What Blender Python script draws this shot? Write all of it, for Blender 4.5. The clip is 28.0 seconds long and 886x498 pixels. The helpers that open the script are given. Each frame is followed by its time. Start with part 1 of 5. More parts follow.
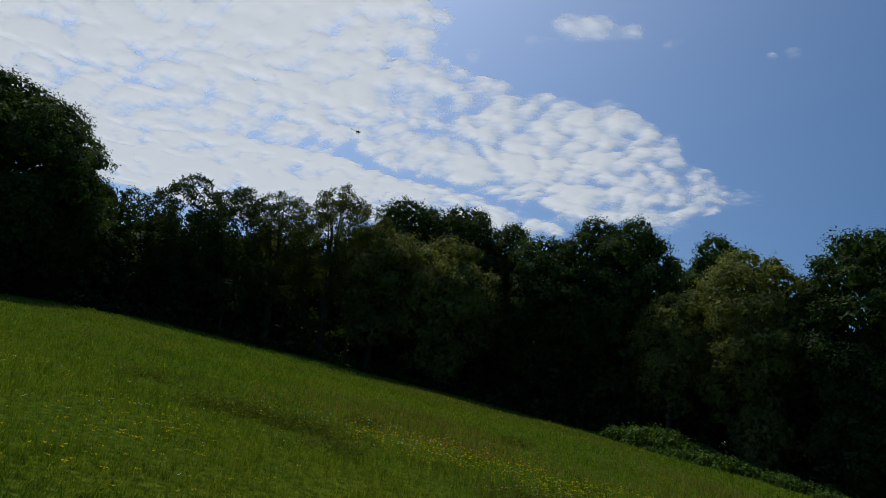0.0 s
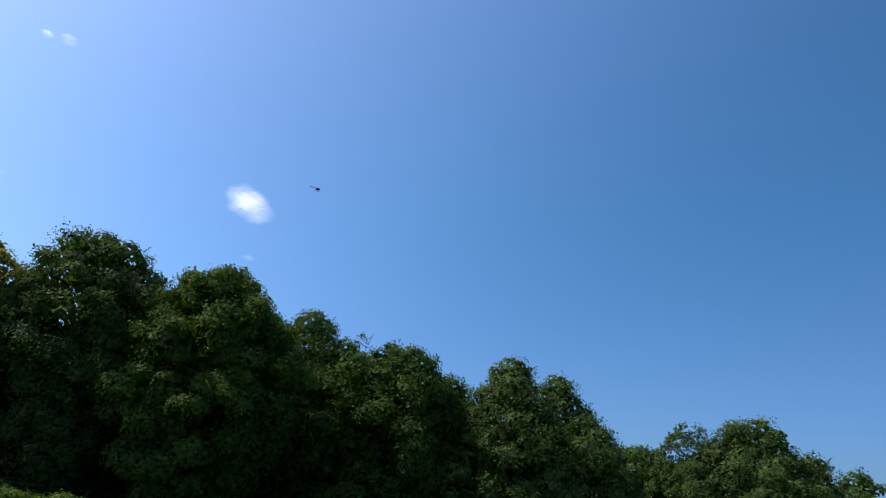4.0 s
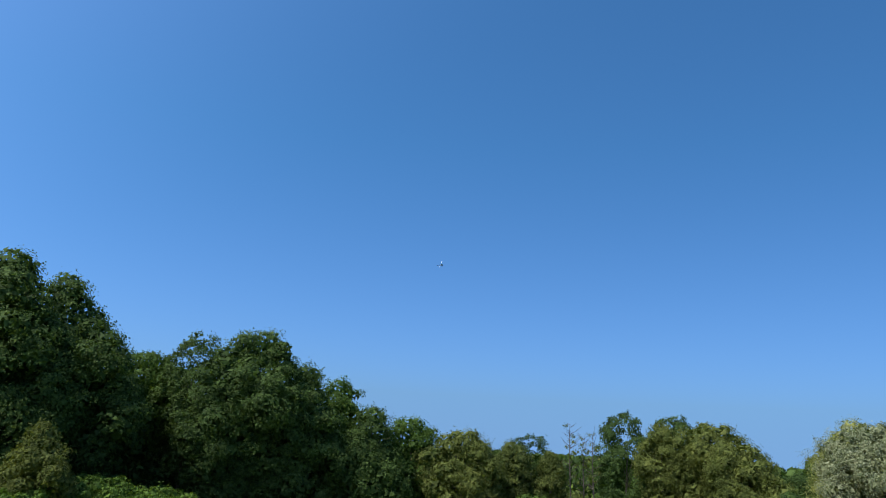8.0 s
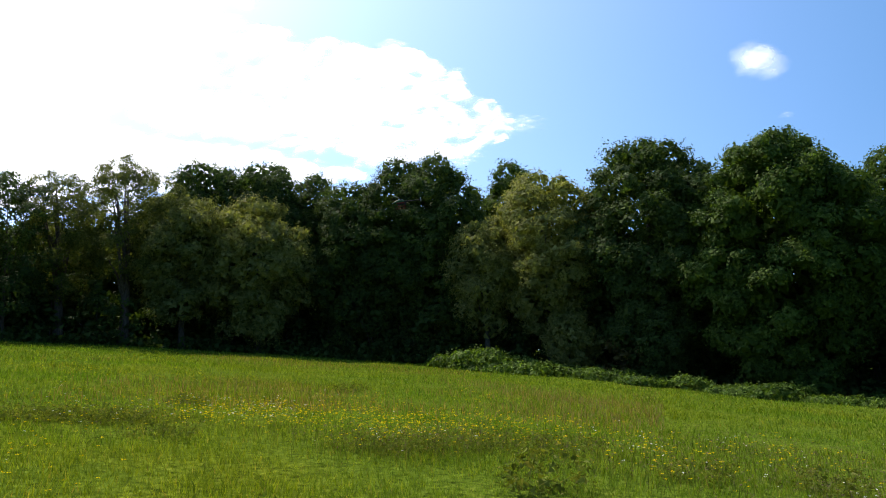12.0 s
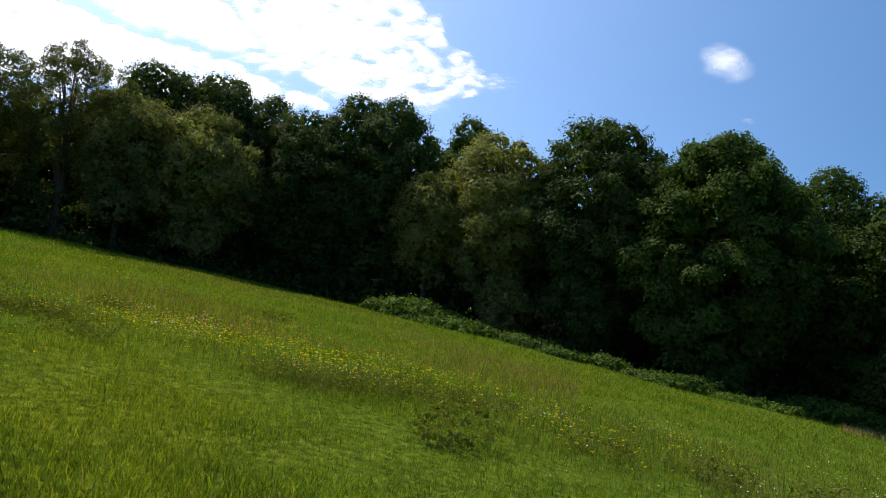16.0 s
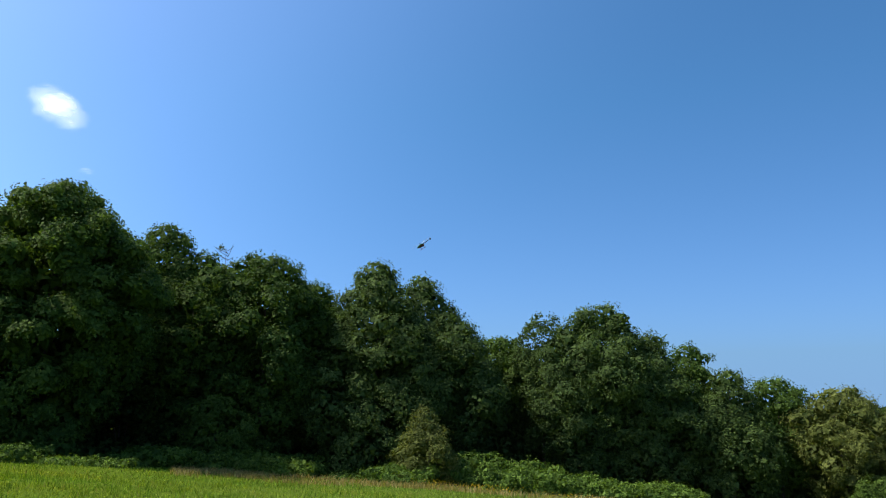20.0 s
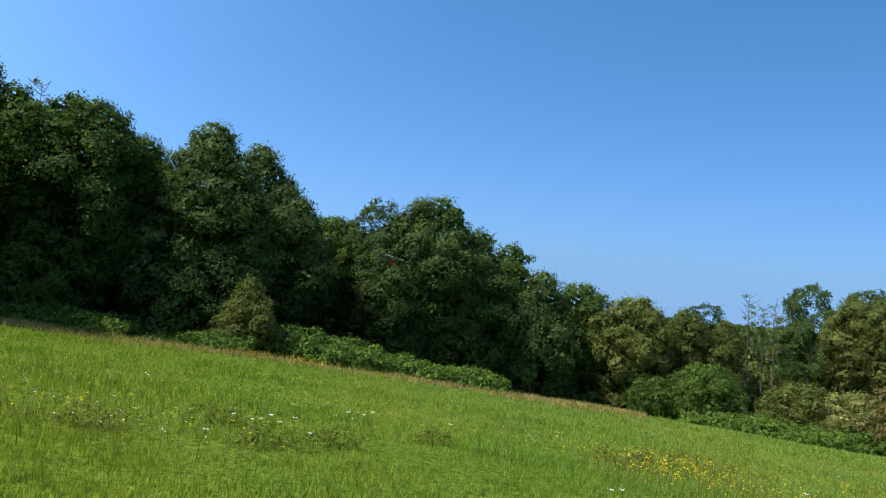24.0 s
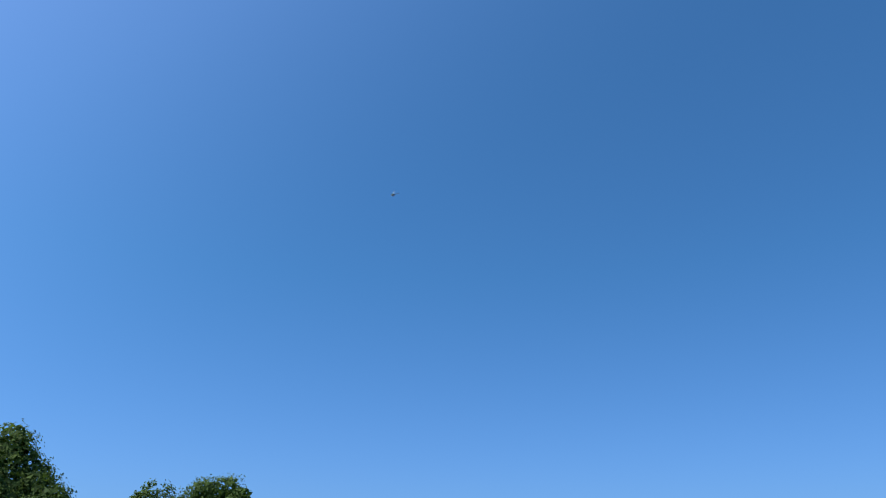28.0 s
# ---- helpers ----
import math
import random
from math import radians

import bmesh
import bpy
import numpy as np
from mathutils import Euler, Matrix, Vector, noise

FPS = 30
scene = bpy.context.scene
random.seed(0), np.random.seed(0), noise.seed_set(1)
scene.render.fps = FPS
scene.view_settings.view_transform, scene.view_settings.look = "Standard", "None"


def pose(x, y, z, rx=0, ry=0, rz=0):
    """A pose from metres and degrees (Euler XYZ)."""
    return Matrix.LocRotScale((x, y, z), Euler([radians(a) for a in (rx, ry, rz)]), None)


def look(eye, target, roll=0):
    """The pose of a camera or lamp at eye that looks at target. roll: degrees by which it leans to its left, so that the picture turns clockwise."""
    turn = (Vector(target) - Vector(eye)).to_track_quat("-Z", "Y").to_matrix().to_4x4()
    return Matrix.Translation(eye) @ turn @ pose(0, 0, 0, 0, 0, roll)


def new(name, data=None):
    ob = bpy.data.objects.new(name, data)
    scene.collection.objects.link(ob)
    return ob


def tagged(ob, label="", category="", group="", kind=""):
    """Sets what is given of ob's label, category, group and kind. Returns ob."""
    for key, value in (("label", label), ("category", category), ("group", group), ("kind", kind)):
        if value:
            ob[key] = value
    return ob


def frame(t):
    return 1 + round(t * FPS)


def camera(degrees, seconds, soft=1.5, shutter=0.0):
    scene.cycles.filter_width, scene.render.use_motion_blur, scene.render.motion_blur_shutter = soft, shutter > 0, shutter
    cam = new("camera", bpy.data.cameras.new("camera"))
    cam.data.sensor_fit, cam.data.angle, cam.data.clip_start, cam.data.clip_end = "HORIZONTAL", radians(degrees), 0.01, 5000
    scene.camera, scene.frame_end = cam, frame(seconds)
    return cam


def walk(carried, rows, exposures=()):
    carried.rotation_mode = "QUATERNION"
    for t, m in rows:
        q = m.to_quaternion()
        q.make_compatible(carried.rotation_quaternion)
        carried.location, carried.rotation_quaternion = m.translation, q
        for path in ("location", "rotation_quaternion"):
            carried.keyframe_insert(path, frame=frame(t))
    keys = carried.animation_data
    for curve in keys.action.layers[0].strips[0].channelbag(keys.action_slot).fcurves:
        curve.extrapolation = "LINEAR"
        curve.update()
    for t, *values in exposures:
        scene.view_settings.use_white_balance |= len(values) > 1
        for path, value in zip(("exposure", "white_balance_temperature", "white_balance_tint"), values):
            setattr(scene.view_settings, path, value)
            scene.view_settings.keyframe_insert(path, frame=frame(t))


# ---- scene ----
# Camera: held by a standing viewer who turns to follow the model helicopter.
cam = camera(63.45, 28.0, 1.0)
EYE = 1.6
TURNS = [
    (0, 102.41, -9.06, 52.02), (0.5, 102.19, -8.61, 46.15), (1, 103.45, -7.96, 38.97), (1.5, 104.21, -5.80, 31.72),
    (2, 104.18, -4.12, 26.69), (2.5, 104.18, -4.66, 18.95), (3, 104.87, -5.60, 12.74), (3.5, 109.08, -6.67, 3.78),
    (4, 109.71, -5.18, -6.14), (4.5, 110.02, -3.69, -16.47), (6.5, 108.66, 1.52, -37.45), (7, 105.33, -2.60, -41.23),
    (7.5, 105.70, -4.39, -42.23), (8, 105.46, -3.32, -43.00), (8.5, 104.33, -2.55, -43.26), (9, 102.44, 0.22, -40.71),
    (9.5, 101.27, 2.00, -34.96), (10, 100.34, 4.26, -27.25), (10.5, 100.86, 4.95, -16.66), (11, 99.86, 4.97, 0.85),
    (11.5, 98.38, 4.62, 21.30), (12, 99.01, 1.96, 38.63), (12.5, 97.11, -0.44, 42.74), (13, 96.51, -1.74, 43.10),
    (13.5, 96.47, -3.01, 37.65), (15.5, 95.69, -4.22, 34.01), (16, 95.19, -7.00, 33.21), (16.5, 95.40, -6.61, 31.86),
    (17, 96.67, -6.85, 28.52), (17.5, 99.00, -6.23, 22.20), (18, 101.46, -5.81, 14.99), (18.5, 102.89, -4.11, 4.88),
    (19, 103.29, -2.72, -7.90), (19.5, 103.54, -0.92, -14.57), (20, 102.54, 0.10, -16.05), (20.5, 100.43, -0.51, -9.88),
    (22.5, 99.81, -2.82, -9.65), (23, 98.28, -2.49, -15.46), (23.5, 96.12, -4.76, -21.30), (24, 93.81, -5.38, -29.60),
    (24.5, 92.28, -4.42, -37.87), (25, 93.05, -3.32, -44.13), (25.5, 98.51, -3.12, -47.77), (26, 105.08, -0.02, -47.56),
    (26.5, 112.42, 1.41, -49.20), (27, 115.13, 0.54, -48.59), (27.5, 115.76, 0.36, -47.11), (28, 115.92, -0.33, -45.01)]
EXPOSURES = [
    (0.0, -1.4, 6700, 5), (1.0, -1.04, 6900, 7), (2.0, -0.77, 7000, 7), (3.0, -0.32, 7000, 10), (4.5, 0.05, 6700, 10), (7.0, 0.14, 6500, 10), (8.0, 0.18, 6500, 10), (9.0, 0.17, 6600, 10), (10.0, 0.24, 6900, 10),
    (11.0, 0.36, 7400, 10), (12.0, 0.25, 7400, 10), (12.8, -0.22, 7300, 10), (13.5, -0.45, 7300, 10), (15.5, -0.26, 7300, 10), (17.0, 0.12, 7300, 10), (19.0, 0.24, 7500, 10),
    (20.0, 0.33, 7000, 10), (23.0, 0.5, 7000, 10), (25.0, 0.45, 6700, 10), (26.0, 0.42, 6500, 10), (27.0, 0.24, 6450, 10), (28.0, 0.2, 6450, 10)]
walk(cam, [(t, pose(0, 0, EYE, a, b, c)) for t, a, b, c in TURNS], EXPOSURES)

# ---- light ----
SUN_AZ, SUN_EL = -80.0, 54.0


def sky_dir(az, el):
    a, e = radians(az), radians(el)
    return Vector((math.sin(a) * math.cos(e), math.cos(a) * math.cos(e), math.sin(e)))


def make_light():
    world = bpy.data.worlds.new("sky")
    scene.world = world
    world.use_nodes = True
    nt = world.node_tree
    sky = nt.nodes.new("ShaderNodeTexSky")
    sky.sky_type = "NISHITA"
    sky.sun_disc = False
    sky.sun_elevation = radians(SUN_EL)
    sky.sun_rotation = radians(SUN_AZ)
    sky.altitude = 300
    sky.air_density = 0.75
    sky.dust_density = 2.6
    sky.ozone_density = 2.0
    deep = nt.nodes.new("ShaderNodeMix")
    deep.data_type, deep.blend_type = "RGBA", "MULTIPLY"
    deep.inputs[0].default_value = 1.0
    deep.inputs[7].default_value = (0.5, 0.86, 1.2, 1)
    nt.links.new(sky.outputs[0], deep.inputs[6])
    # haze: towards the horizon the blue turns paler
    way = nt.nodes.new("ShaderNodeTexCoord").outputs["Generated"]
    parts = nt.nodes.new("ShaderNodeSeparateXYZ")
    nt.links.new(way, parts.inputs[0])
    low = nt.nodes.new("ShaderNodeMath")
    low.operation = "MAXIMUM"
    low.inputs[1].default_value = 0.07
    nt.links.new(parts.outputs[2], low.inputs[0])
    up = nt.nodes.new("ShaderNodeCombineXYZ")
    for k, out in enumerate((parts.outputs[0], parts.outputs[1], low.outputs[0])):
        nt.links.new(out, up.inputs[k])
    nt.links.new(up.outputs[0], sky.inputs[0])
    tone = nt.nodes.new("ShaderNodeValToRGB")
    tone.color_ramp.elements[0].color = (0.57, 0.84, 1.25, 1)
    tone.color_ramp.elements[1].color = (0.4, 0.89, 1.21, 1)
    tone.color_ramp.elements[1].position = 0.4
    nt.links.new(parts.outputs[2], tone.inputs[0])
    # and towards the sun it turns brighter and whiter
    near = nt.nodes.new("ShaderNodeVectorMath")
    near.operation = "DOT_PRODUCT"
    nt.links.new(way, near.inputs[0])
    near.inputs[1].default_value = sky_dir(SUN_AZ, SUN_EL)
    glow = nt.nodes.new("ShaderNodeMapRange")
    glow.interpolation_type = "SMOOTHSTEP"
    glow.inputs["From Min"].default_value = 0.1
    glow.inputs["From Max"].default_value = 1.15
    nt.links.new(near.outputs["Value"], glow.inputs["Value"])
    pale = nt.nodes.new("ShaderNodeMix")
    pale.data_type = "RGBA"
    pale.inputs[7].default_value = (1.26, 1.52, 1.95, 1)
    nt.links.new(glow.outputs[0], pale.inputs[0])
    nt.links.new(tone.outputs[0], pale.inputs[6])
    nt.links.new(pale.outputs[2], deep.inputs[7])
    # away from the sun the whole sky deepens
    fade = nt.nodes.new("ShaderNodeMapRange")
    fade.inputs["From Min"].default_value, fade.inputs["From Max"].default_value = -0.55, 0.45
    fade.inputs["To Min"].default_value, fade.inputs["To Max"].default_value = 0.76, 1.1
    nt.links.new(near.outputs["Value"], fade.inputs["Value"])
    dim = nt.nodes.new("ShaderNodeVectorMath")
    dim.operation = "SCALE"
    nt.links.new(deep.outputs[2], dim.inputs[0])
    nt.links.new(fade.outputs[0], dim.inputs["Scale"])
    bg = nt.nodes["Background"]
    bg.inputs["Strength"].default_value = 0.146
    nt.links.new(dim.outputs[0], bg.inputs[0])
    sun = new("sun", bpy.data.lights.new("sun", "SUN"))
    sun.data.energy = 5.0
    sun.data.angle = radians(0.53)
    sun.data.color = (1.0, 0.95, 0.86)
    sun.matrix_world = look(sky_dir(SUN_AZ, SUN_EL) * 200, (0, 0, 0))


make_light()


# ---- materials ----
def material(name, rough=0.8, spec=0.3):
    m = bpy.data.materials.new(name)
    m.use_nodes = True
    b = m.node_tree.nodes["Principled BSDF"]
    b.inputs["Roughness"].default_value = rough
    b.inputs["Specular IOR Level"].default_value = spec
    return m, m.node_tree, b


def node(nt, kind, **values):
    n = nt.nodes.new(kind)
    for k, v in values.items():
        n.inputs[k.replace("_", " ")].default_value = v
    return n


def ramp(nt, source, stops):
    r = nt.nodes.new("ShaderNodeValToRGB")
    e = r.color_ramp.elements
    while len(e) < len(stops):
        e.new(0.5)
    for el, (p, c) in zip(e, stops):
        el.position = p
        el.color = (*c, 1)
    nt.links.new(source, r.inputs[0])
    return r.outputs[0]


def mix(nt, kind, fac, a, b):
    m = nt.nodes.new("ShaderNodeMix")
    m.data_type = "RGBA"
    m.blend_type = kind
    for sock, v in ((m.inputs[0], fac), (m.inputs[6], a), (m.inputs[7], b)):
        if isinstance(v, bpy.types.NodeSocket):
            nt.links.new(v, sock)
        elif isinstance(v, (int, float)):
            sock.default_value = v
        else:
            sock.default_value = (*v, 1)
    return m.outputs[2]


def coords(nt, kind="Object"):
    return nt.nodes.new("ShaderNodeTexCoord").outputs[kind]


def noise_tex(nt, scale, detail=4.0, vector=None, rough=0.55):
    n = node(nt, "ShaderNodeTexNoise", Scale=scale, Detail=detail, Roughness=rough)
    if vector is not None:
        nt.links.new(vector, n.inputs["Vector"])
    return n.outputs["Fac"]


def bump(nt, b, height, strength=0.4, distance=0.02):
    n = node(nt, "ShaderNodeBump", Strength=strength, Distance=distance)
    nt.links.new(height, n.inputs["Height"])
    nt.links.new(n.outputs[0], b.inputs["Normal"])


def leaf_material(name, dark, mid, light, translucency=0.35, rough=0.6):
    """Leaves: each one its own shade, larger drifts of tone through the crown, light coming through."""
    m, nt, b = material(name, rough + 0.1, 0.12)
    isl = nt.nodes.new("ShaderNodeNewGeometry").outputs["Random Per Island"]
    c = ramp(nt, isl, [(0.0, dark), (0.5, mid), (1.0, light)])
    big = noise_tex(nt, 0.35, 3.0, coords(nt))
    tone = ramp(nt, big, [(0.3, (0.72, 0.76, 0.7)), (0.7, (1.15, 1.1, 1.0))])
    c = mix(nt, "MULTIPLY", 1.0, c, tone)
    rnd = nt.nodes.new("ShaderNodeObjectInfo").outputs["Random"]
    c = mix(nt, "MULTIPLY", 1.0, c, ramp(nt, rnd, [(0.0, (0.85, 0.88, 0.85)), (1.0, (1.12, 1.1, 1.05))]))
    nt.links.new(c, b.inputs["Base Color"])
    tr = nt.nodes.new("ShaderNodeBsdfTranslucent")
    nt.links.new(mix(nt, "MULTIPLY", 1.0, c, (1.3, 1.35, 0.6)), tr.inputs["Color"])
    ms = nt.nodes.new("ShaderNodeMixShader")
    ms.inputs[0].default_value = translucency
    nt.links.new(b.outputs[0], ms.inputs[1])
    nt.links.new(tr.outputs[0], ms.inputs[2])
    nt.links.new(ms.outputs[0], nt.nodes["Material Output"].inputs["Surface"])
    return m


LEAF = {
    "alder": leaf_material("alder leaves", (0.027, 0.05, 0.014), (0.05, 0.087, 0.023), (0.086, 0.136, 0.038), 0.33),
    "maple": leaf_material("maple leaves", (0.032, 0.061, 0.012), (0.057, 0.102, 0.019), (0.094, 0.155, 0.032), 0.33),
    "willow": leaf_material("willow leaves", (0.125, 0.137, 0.046), (0.21, 0.225, 0.078), (0.31, 0.32, 0.12), 0.42),
    "olive": leaf_material("olive green willow leaves", (0.053, 0.07, 0.018), (0.094, 0.117, 0.03), (0.146, 0.168, 0.048)),
    "poplar": leaf_material("white poplar leaves", (0.09, 0.108, 0.06), (0.154, 0.178, 0.104), (0.25, 0.274, 0.188), 0.25),
    "bramble": leaf_material("bramble leaves", (0.042, 0.08, 0.015), (0.078, 0.138, 0.025), (0.135, 0.22, 0.042), 0.38),
    "dry": leaf_material("withered leaves", (0.08, 0.066, 0.028), (0.14, 0.115, 0.05), (0.2, 0.17, 0.075)),
    "spruce": leaf_material("spruce needles", (0.014, 0.032, 0.016), (0.025, 0.05, 0.024), (0.036, 0.065, 0.03), 0.1),
}


def bark_material():
    m, nt, b = material("bark", 0.9, 0.2)
    v = coords(nt)
    s = node(nt, "ShaderNodeMapping", Scale=(6, 6, 1.2))
    nt.links.new(v, s.inputs["Vector"])
    n = noise_tex(nt, 3.0, 6.0, s.outputs[0])
    nt.links.new(ramp(nt, n, [(0.3, (0.035, 0.028, 0.022)), (0.7, (0.13, 0.11, 0.09))]), b.inputs["Base Color"])
    bump(nt, b, n, 0.8, 0.03)
    return m


BARK = bark_material()


def ground_material():
    m, nt, b = material("meadow soil and turf", 1.0, 0.0)
    v = coords(nt)
    fine = noise_tex(nt, 9.0, 8.0, v)
    broad = noise_tex(nt, 0.16, 4.0, v)
    c = ramp(nt, fine, [(0.32, (0.026, 0.042, 0.005)), (0.52, (0.078, 0.118, 0.012)), (0.72, (0.145, 0.19, 0.024))])
    c = mix(nt, "MULTIPLY", 1.0, c, ramp(nt, broad, [(0.35, (0.8, 0.9, 0.8)), (0.52, (1.0, 1.0, 1.0)), (0.66, (1.15, 1.0, 0.8))]))
    # towards the track the turf colour is raised, most of all in blue
    east = nt.nodes.new("ShaderNodeMapRange")
    east.inputs["From Min"].default_value, east.inputs["From Max"].default_value = -8.0, 22.0
    xyz = nt.nodes.new("ShaderNodeSeparateXYZ")
    nt.links.new(v, xyz.inputs[0])
    nt.links.new(xyz.outputs[0], east.inputs["Value"])
    c = mix(nt, "MIX", east.outputs[0], c, mix(nt, "MULTIPLY", 1.0, c, (1.2, 1.2, 2.0)))
    nt.links.new(c, b.inputs["Base Color"])
    bump(nt, b, fine, 1.0, 0.08)
    return m


# ---- terrain: the meadow falls towards the stream side, the wood stands along its foot ----
EDGE = [(-180, 0.0, 60), (-120, 4.0, 58), (-88, 2.6, 52), (-77, 2.87, 55), (-69, 2.4, 57), (-60, 1.75, 58), (-51, 0.97, 57), (-42, 0.05, 56),
        (-32, -0.9, 53), (-25, -1.8, 51), (-13, -3.2, 50), (8, -5.2, 54), (15, -5.45, 56), (25, -6.25, 58), (39, -7.1, 62),
        (52, -7.5, 66), (64, -7.7, 66), (80, -7.4, 66), (120, -4.0, 64), (180, 0.0, 60)]
E_AZ, E_EL, E_D = (np.array([e[i] for e in EDGE], float) for i in range(3))


def edge_distance(az):
    return np.interp(az, E_AZ, E_D)


def ground_z(x, y):
    """Height of the ground, which is 0 at the viewer's feet."""
    x, y = np.asarray(x, float), np.asarray(y, float)
    r, az = np.hypot(x, y), np.degrees(np.arctan2(x, y))
    d = np.interp(az, E_AZ, E_D)
    # a short moving mean over the bearing rounds the bends between the slopes
    foot = np.mean([np.interp(az + k, E_AZ, np.tan(np.radians(E_EL)) * E_D) for k in (-4, -2, 0, 2, 4)], axis=0) + EYE
    fall = np.interp(az, (-180, -90, -40, 20, 40, 80, 120, 180), (0.0, 0.03, 0.02, 0.01, -0.03, -0.03, -0.02, 0.0))
    z = foot / d * np.minimum(r, d) + fall * np.minimum(np.maximum(r - d, 0), 300)
    z += 0.05 * np.sin(x * 0.45 + 1.0) * np.cos(y * 0.38) * np.clip((r - 3) / 8, 0, 1)
    return z


def on_ground(az, r, lift=0.0):
    a = radians(az)
    x, y = r * math.sin(a), r * math.cos(a)
    return Vector((x, y, float(ground_z(x, y)) + lift))


def mesh_from(name, verts, faces, mat, smooth=False):
    """A mesh from arrays of vertices and of triangles or quads."""
    me = bpy.data.meshes.new(name)
    verts, faces = np.asarray(verts, np.float32), np.asarray(faces, np.int32)
    n = faces.shape[1]
    me.vertices.add(len(verts))
    me.vertices.foreach_set("co", verts.ravel())
    me.loops.add(faces.size)
    me.loops.foreach_set("vertex_index", faces.ravel())
    me.polygons.add(len(faces))
    me.polygons.foreach_set("loop_start", np.arange(0, faces.size, n, dtype=np.int32))
    if smooth:
        me.polygons.foreach_set("use_smooth", np.ones(len(faces), bool))
    me.update(calc_edges=True)
    me.materials.append(mat)
    return me


def part(name, data, parent, label="", mat=None):
    """One mesh object under a thing or a part, from a bmesh or a mesh."""
    if isinstance(data, bmesh.types.BMesh):
        me = bpy.data.meshes.new(name)
        data.to_mesh(me)
        data.free()
        me.materials.append(mat)
        data = me
    ob = new(name, data)
    ob.parent = parent
    return tagged(ob, label)


def thing(name, place, label, category, group="", turn=0.0):
    ob = new(name)
    ob.empty_display_size = 0.3
    ob.location = place
    ob.rotation_euler = (0, 0, radians(turn))
    return tagged(ob, label, category, group)


def make_ground():
    radii = np.concatenate([np.linspace(0, 6, 13), np.geomspace(6.6, 90, 70), np.geomspace(100, 3000, 24)])
    n = 240
    az = np.radians(np.arange(n) * 360 / n)
    rr, aa = np.meshgrid(radii, az, indexing="ij")
    x, y = rr * np.sin(aa), rr * np.cos(aa)
    verts = np.stack([x, y, ground_z(x, y)], -1).reshape(-1, 3)
    i, j = np.meshgrid(np.arange(len(radii) - 1), np.arange(n), indexing="ij")
    a, b = i * n + j, i * n + (j + 1) % n
    faces = np.stack([a, b, b + n, a + n], -1).reshape(-1, 4)[:, ::-1]
    ob = new("ground", mesh_from("ground", verts, faces, ground_material(), True))
    tagged(ob, "sloping meadow turf with uneven green and straw patches", "ground", kind="structure")


make_ground()


# ---- trees ----
rng = np.random.default_rng(7)


def leaf_quads(points, normals, length, width, rg):
    """Pointed leaf sprays: one rhombus a leaf, turned about its normal at random."""
    n = len(points)
    t = rg.normal(size=(n, 3))
    t -= np.sum(t * normals, 1, keepdims=True) * normals
    t /= np.linalg.norm(t, axis=1, keepdims=True) + 1e-9
    b = np.cross(normals, t)
    l = length * rg.uniform(0.7, 1.3, (n, 1))
    w = width * rg.uniform(0.7, 1.3, (n, 1))
    v = np.stack([points - t * l, points + b * w + t * l * 0.15, points + t * l, points - b * w + t * l * 0.15], 1).reshape(-1, 3)
    f = np.arange(4 * n).reshape(-1, 4)
    return v, f


def leaf_tris(points, normals, length, width, rg):
    """Small leaf sprays of one triangle each."""
    n = len(points)
    t = rg.normal(size=(n, 3))
    t -= np.sum(t * normals, 1, keepdims=True) * normals
    t /= np.linalg.norm(t, axis=1, keepdims=True) + 1e-9
    b = np.cross(normals, t)
    l = length * rg.uniform(0.7, 1.3, (n, 1))
    w = width * rg.uniform(0.7, 1.3, (n, 1))
    v = np.stack([points + t * l, points - t * l * 0.7 + b * w, points - t * l * 0.7 - b * w], 1).reshape(-1, 3)
    return v, np.arange(3 * n).reshape(-1, 3)


def unit(v):
    return v / (np.linalg.norm(v, axis=-1, keepdims=True) + 1e-9)


def profile(kind, h):
    """Radius of a crown, as a share of its widest, at the height h from 0 at its foot to 1 at its top."""
    if kind == "cone":
        return np.clip(1.02 * (1 - h) ** 0.8 + 0.03, 0, 1) * np.clip(h / 0.08 + 0.4, 0, 1)
    if kind == "alder":
        return np.clip(1.28 * (1 - h) ** 0.55, 0, 1) * np.clip(0.8 + h * 0.6, 0, 1)
    if kind == "column":
        return np.sqrt(np.clip(1 - np.abs(2 * h - 1) ** 4, 0, 1)) * 0.95 + 0.05
    return np.where(h > 0.45, np.sqrt(np.clip(1 - (np.maximum(h - 0.45, 0) / 0.56) ** 2.5, 0, 1)), 0.45 + 0.55 * h / 0.45)


def ball():
    bm = bmesh.new()
    bmesh.ops.create_icosphere(bm, subdivisions=1, radius=1.0)
    v = np.array([x.co[:] for x in bm.verts])
    f = np.array([[x.index for x in t.verts] for t in bm.faces])
    bm.free()
    return v, f


CORE = ball()


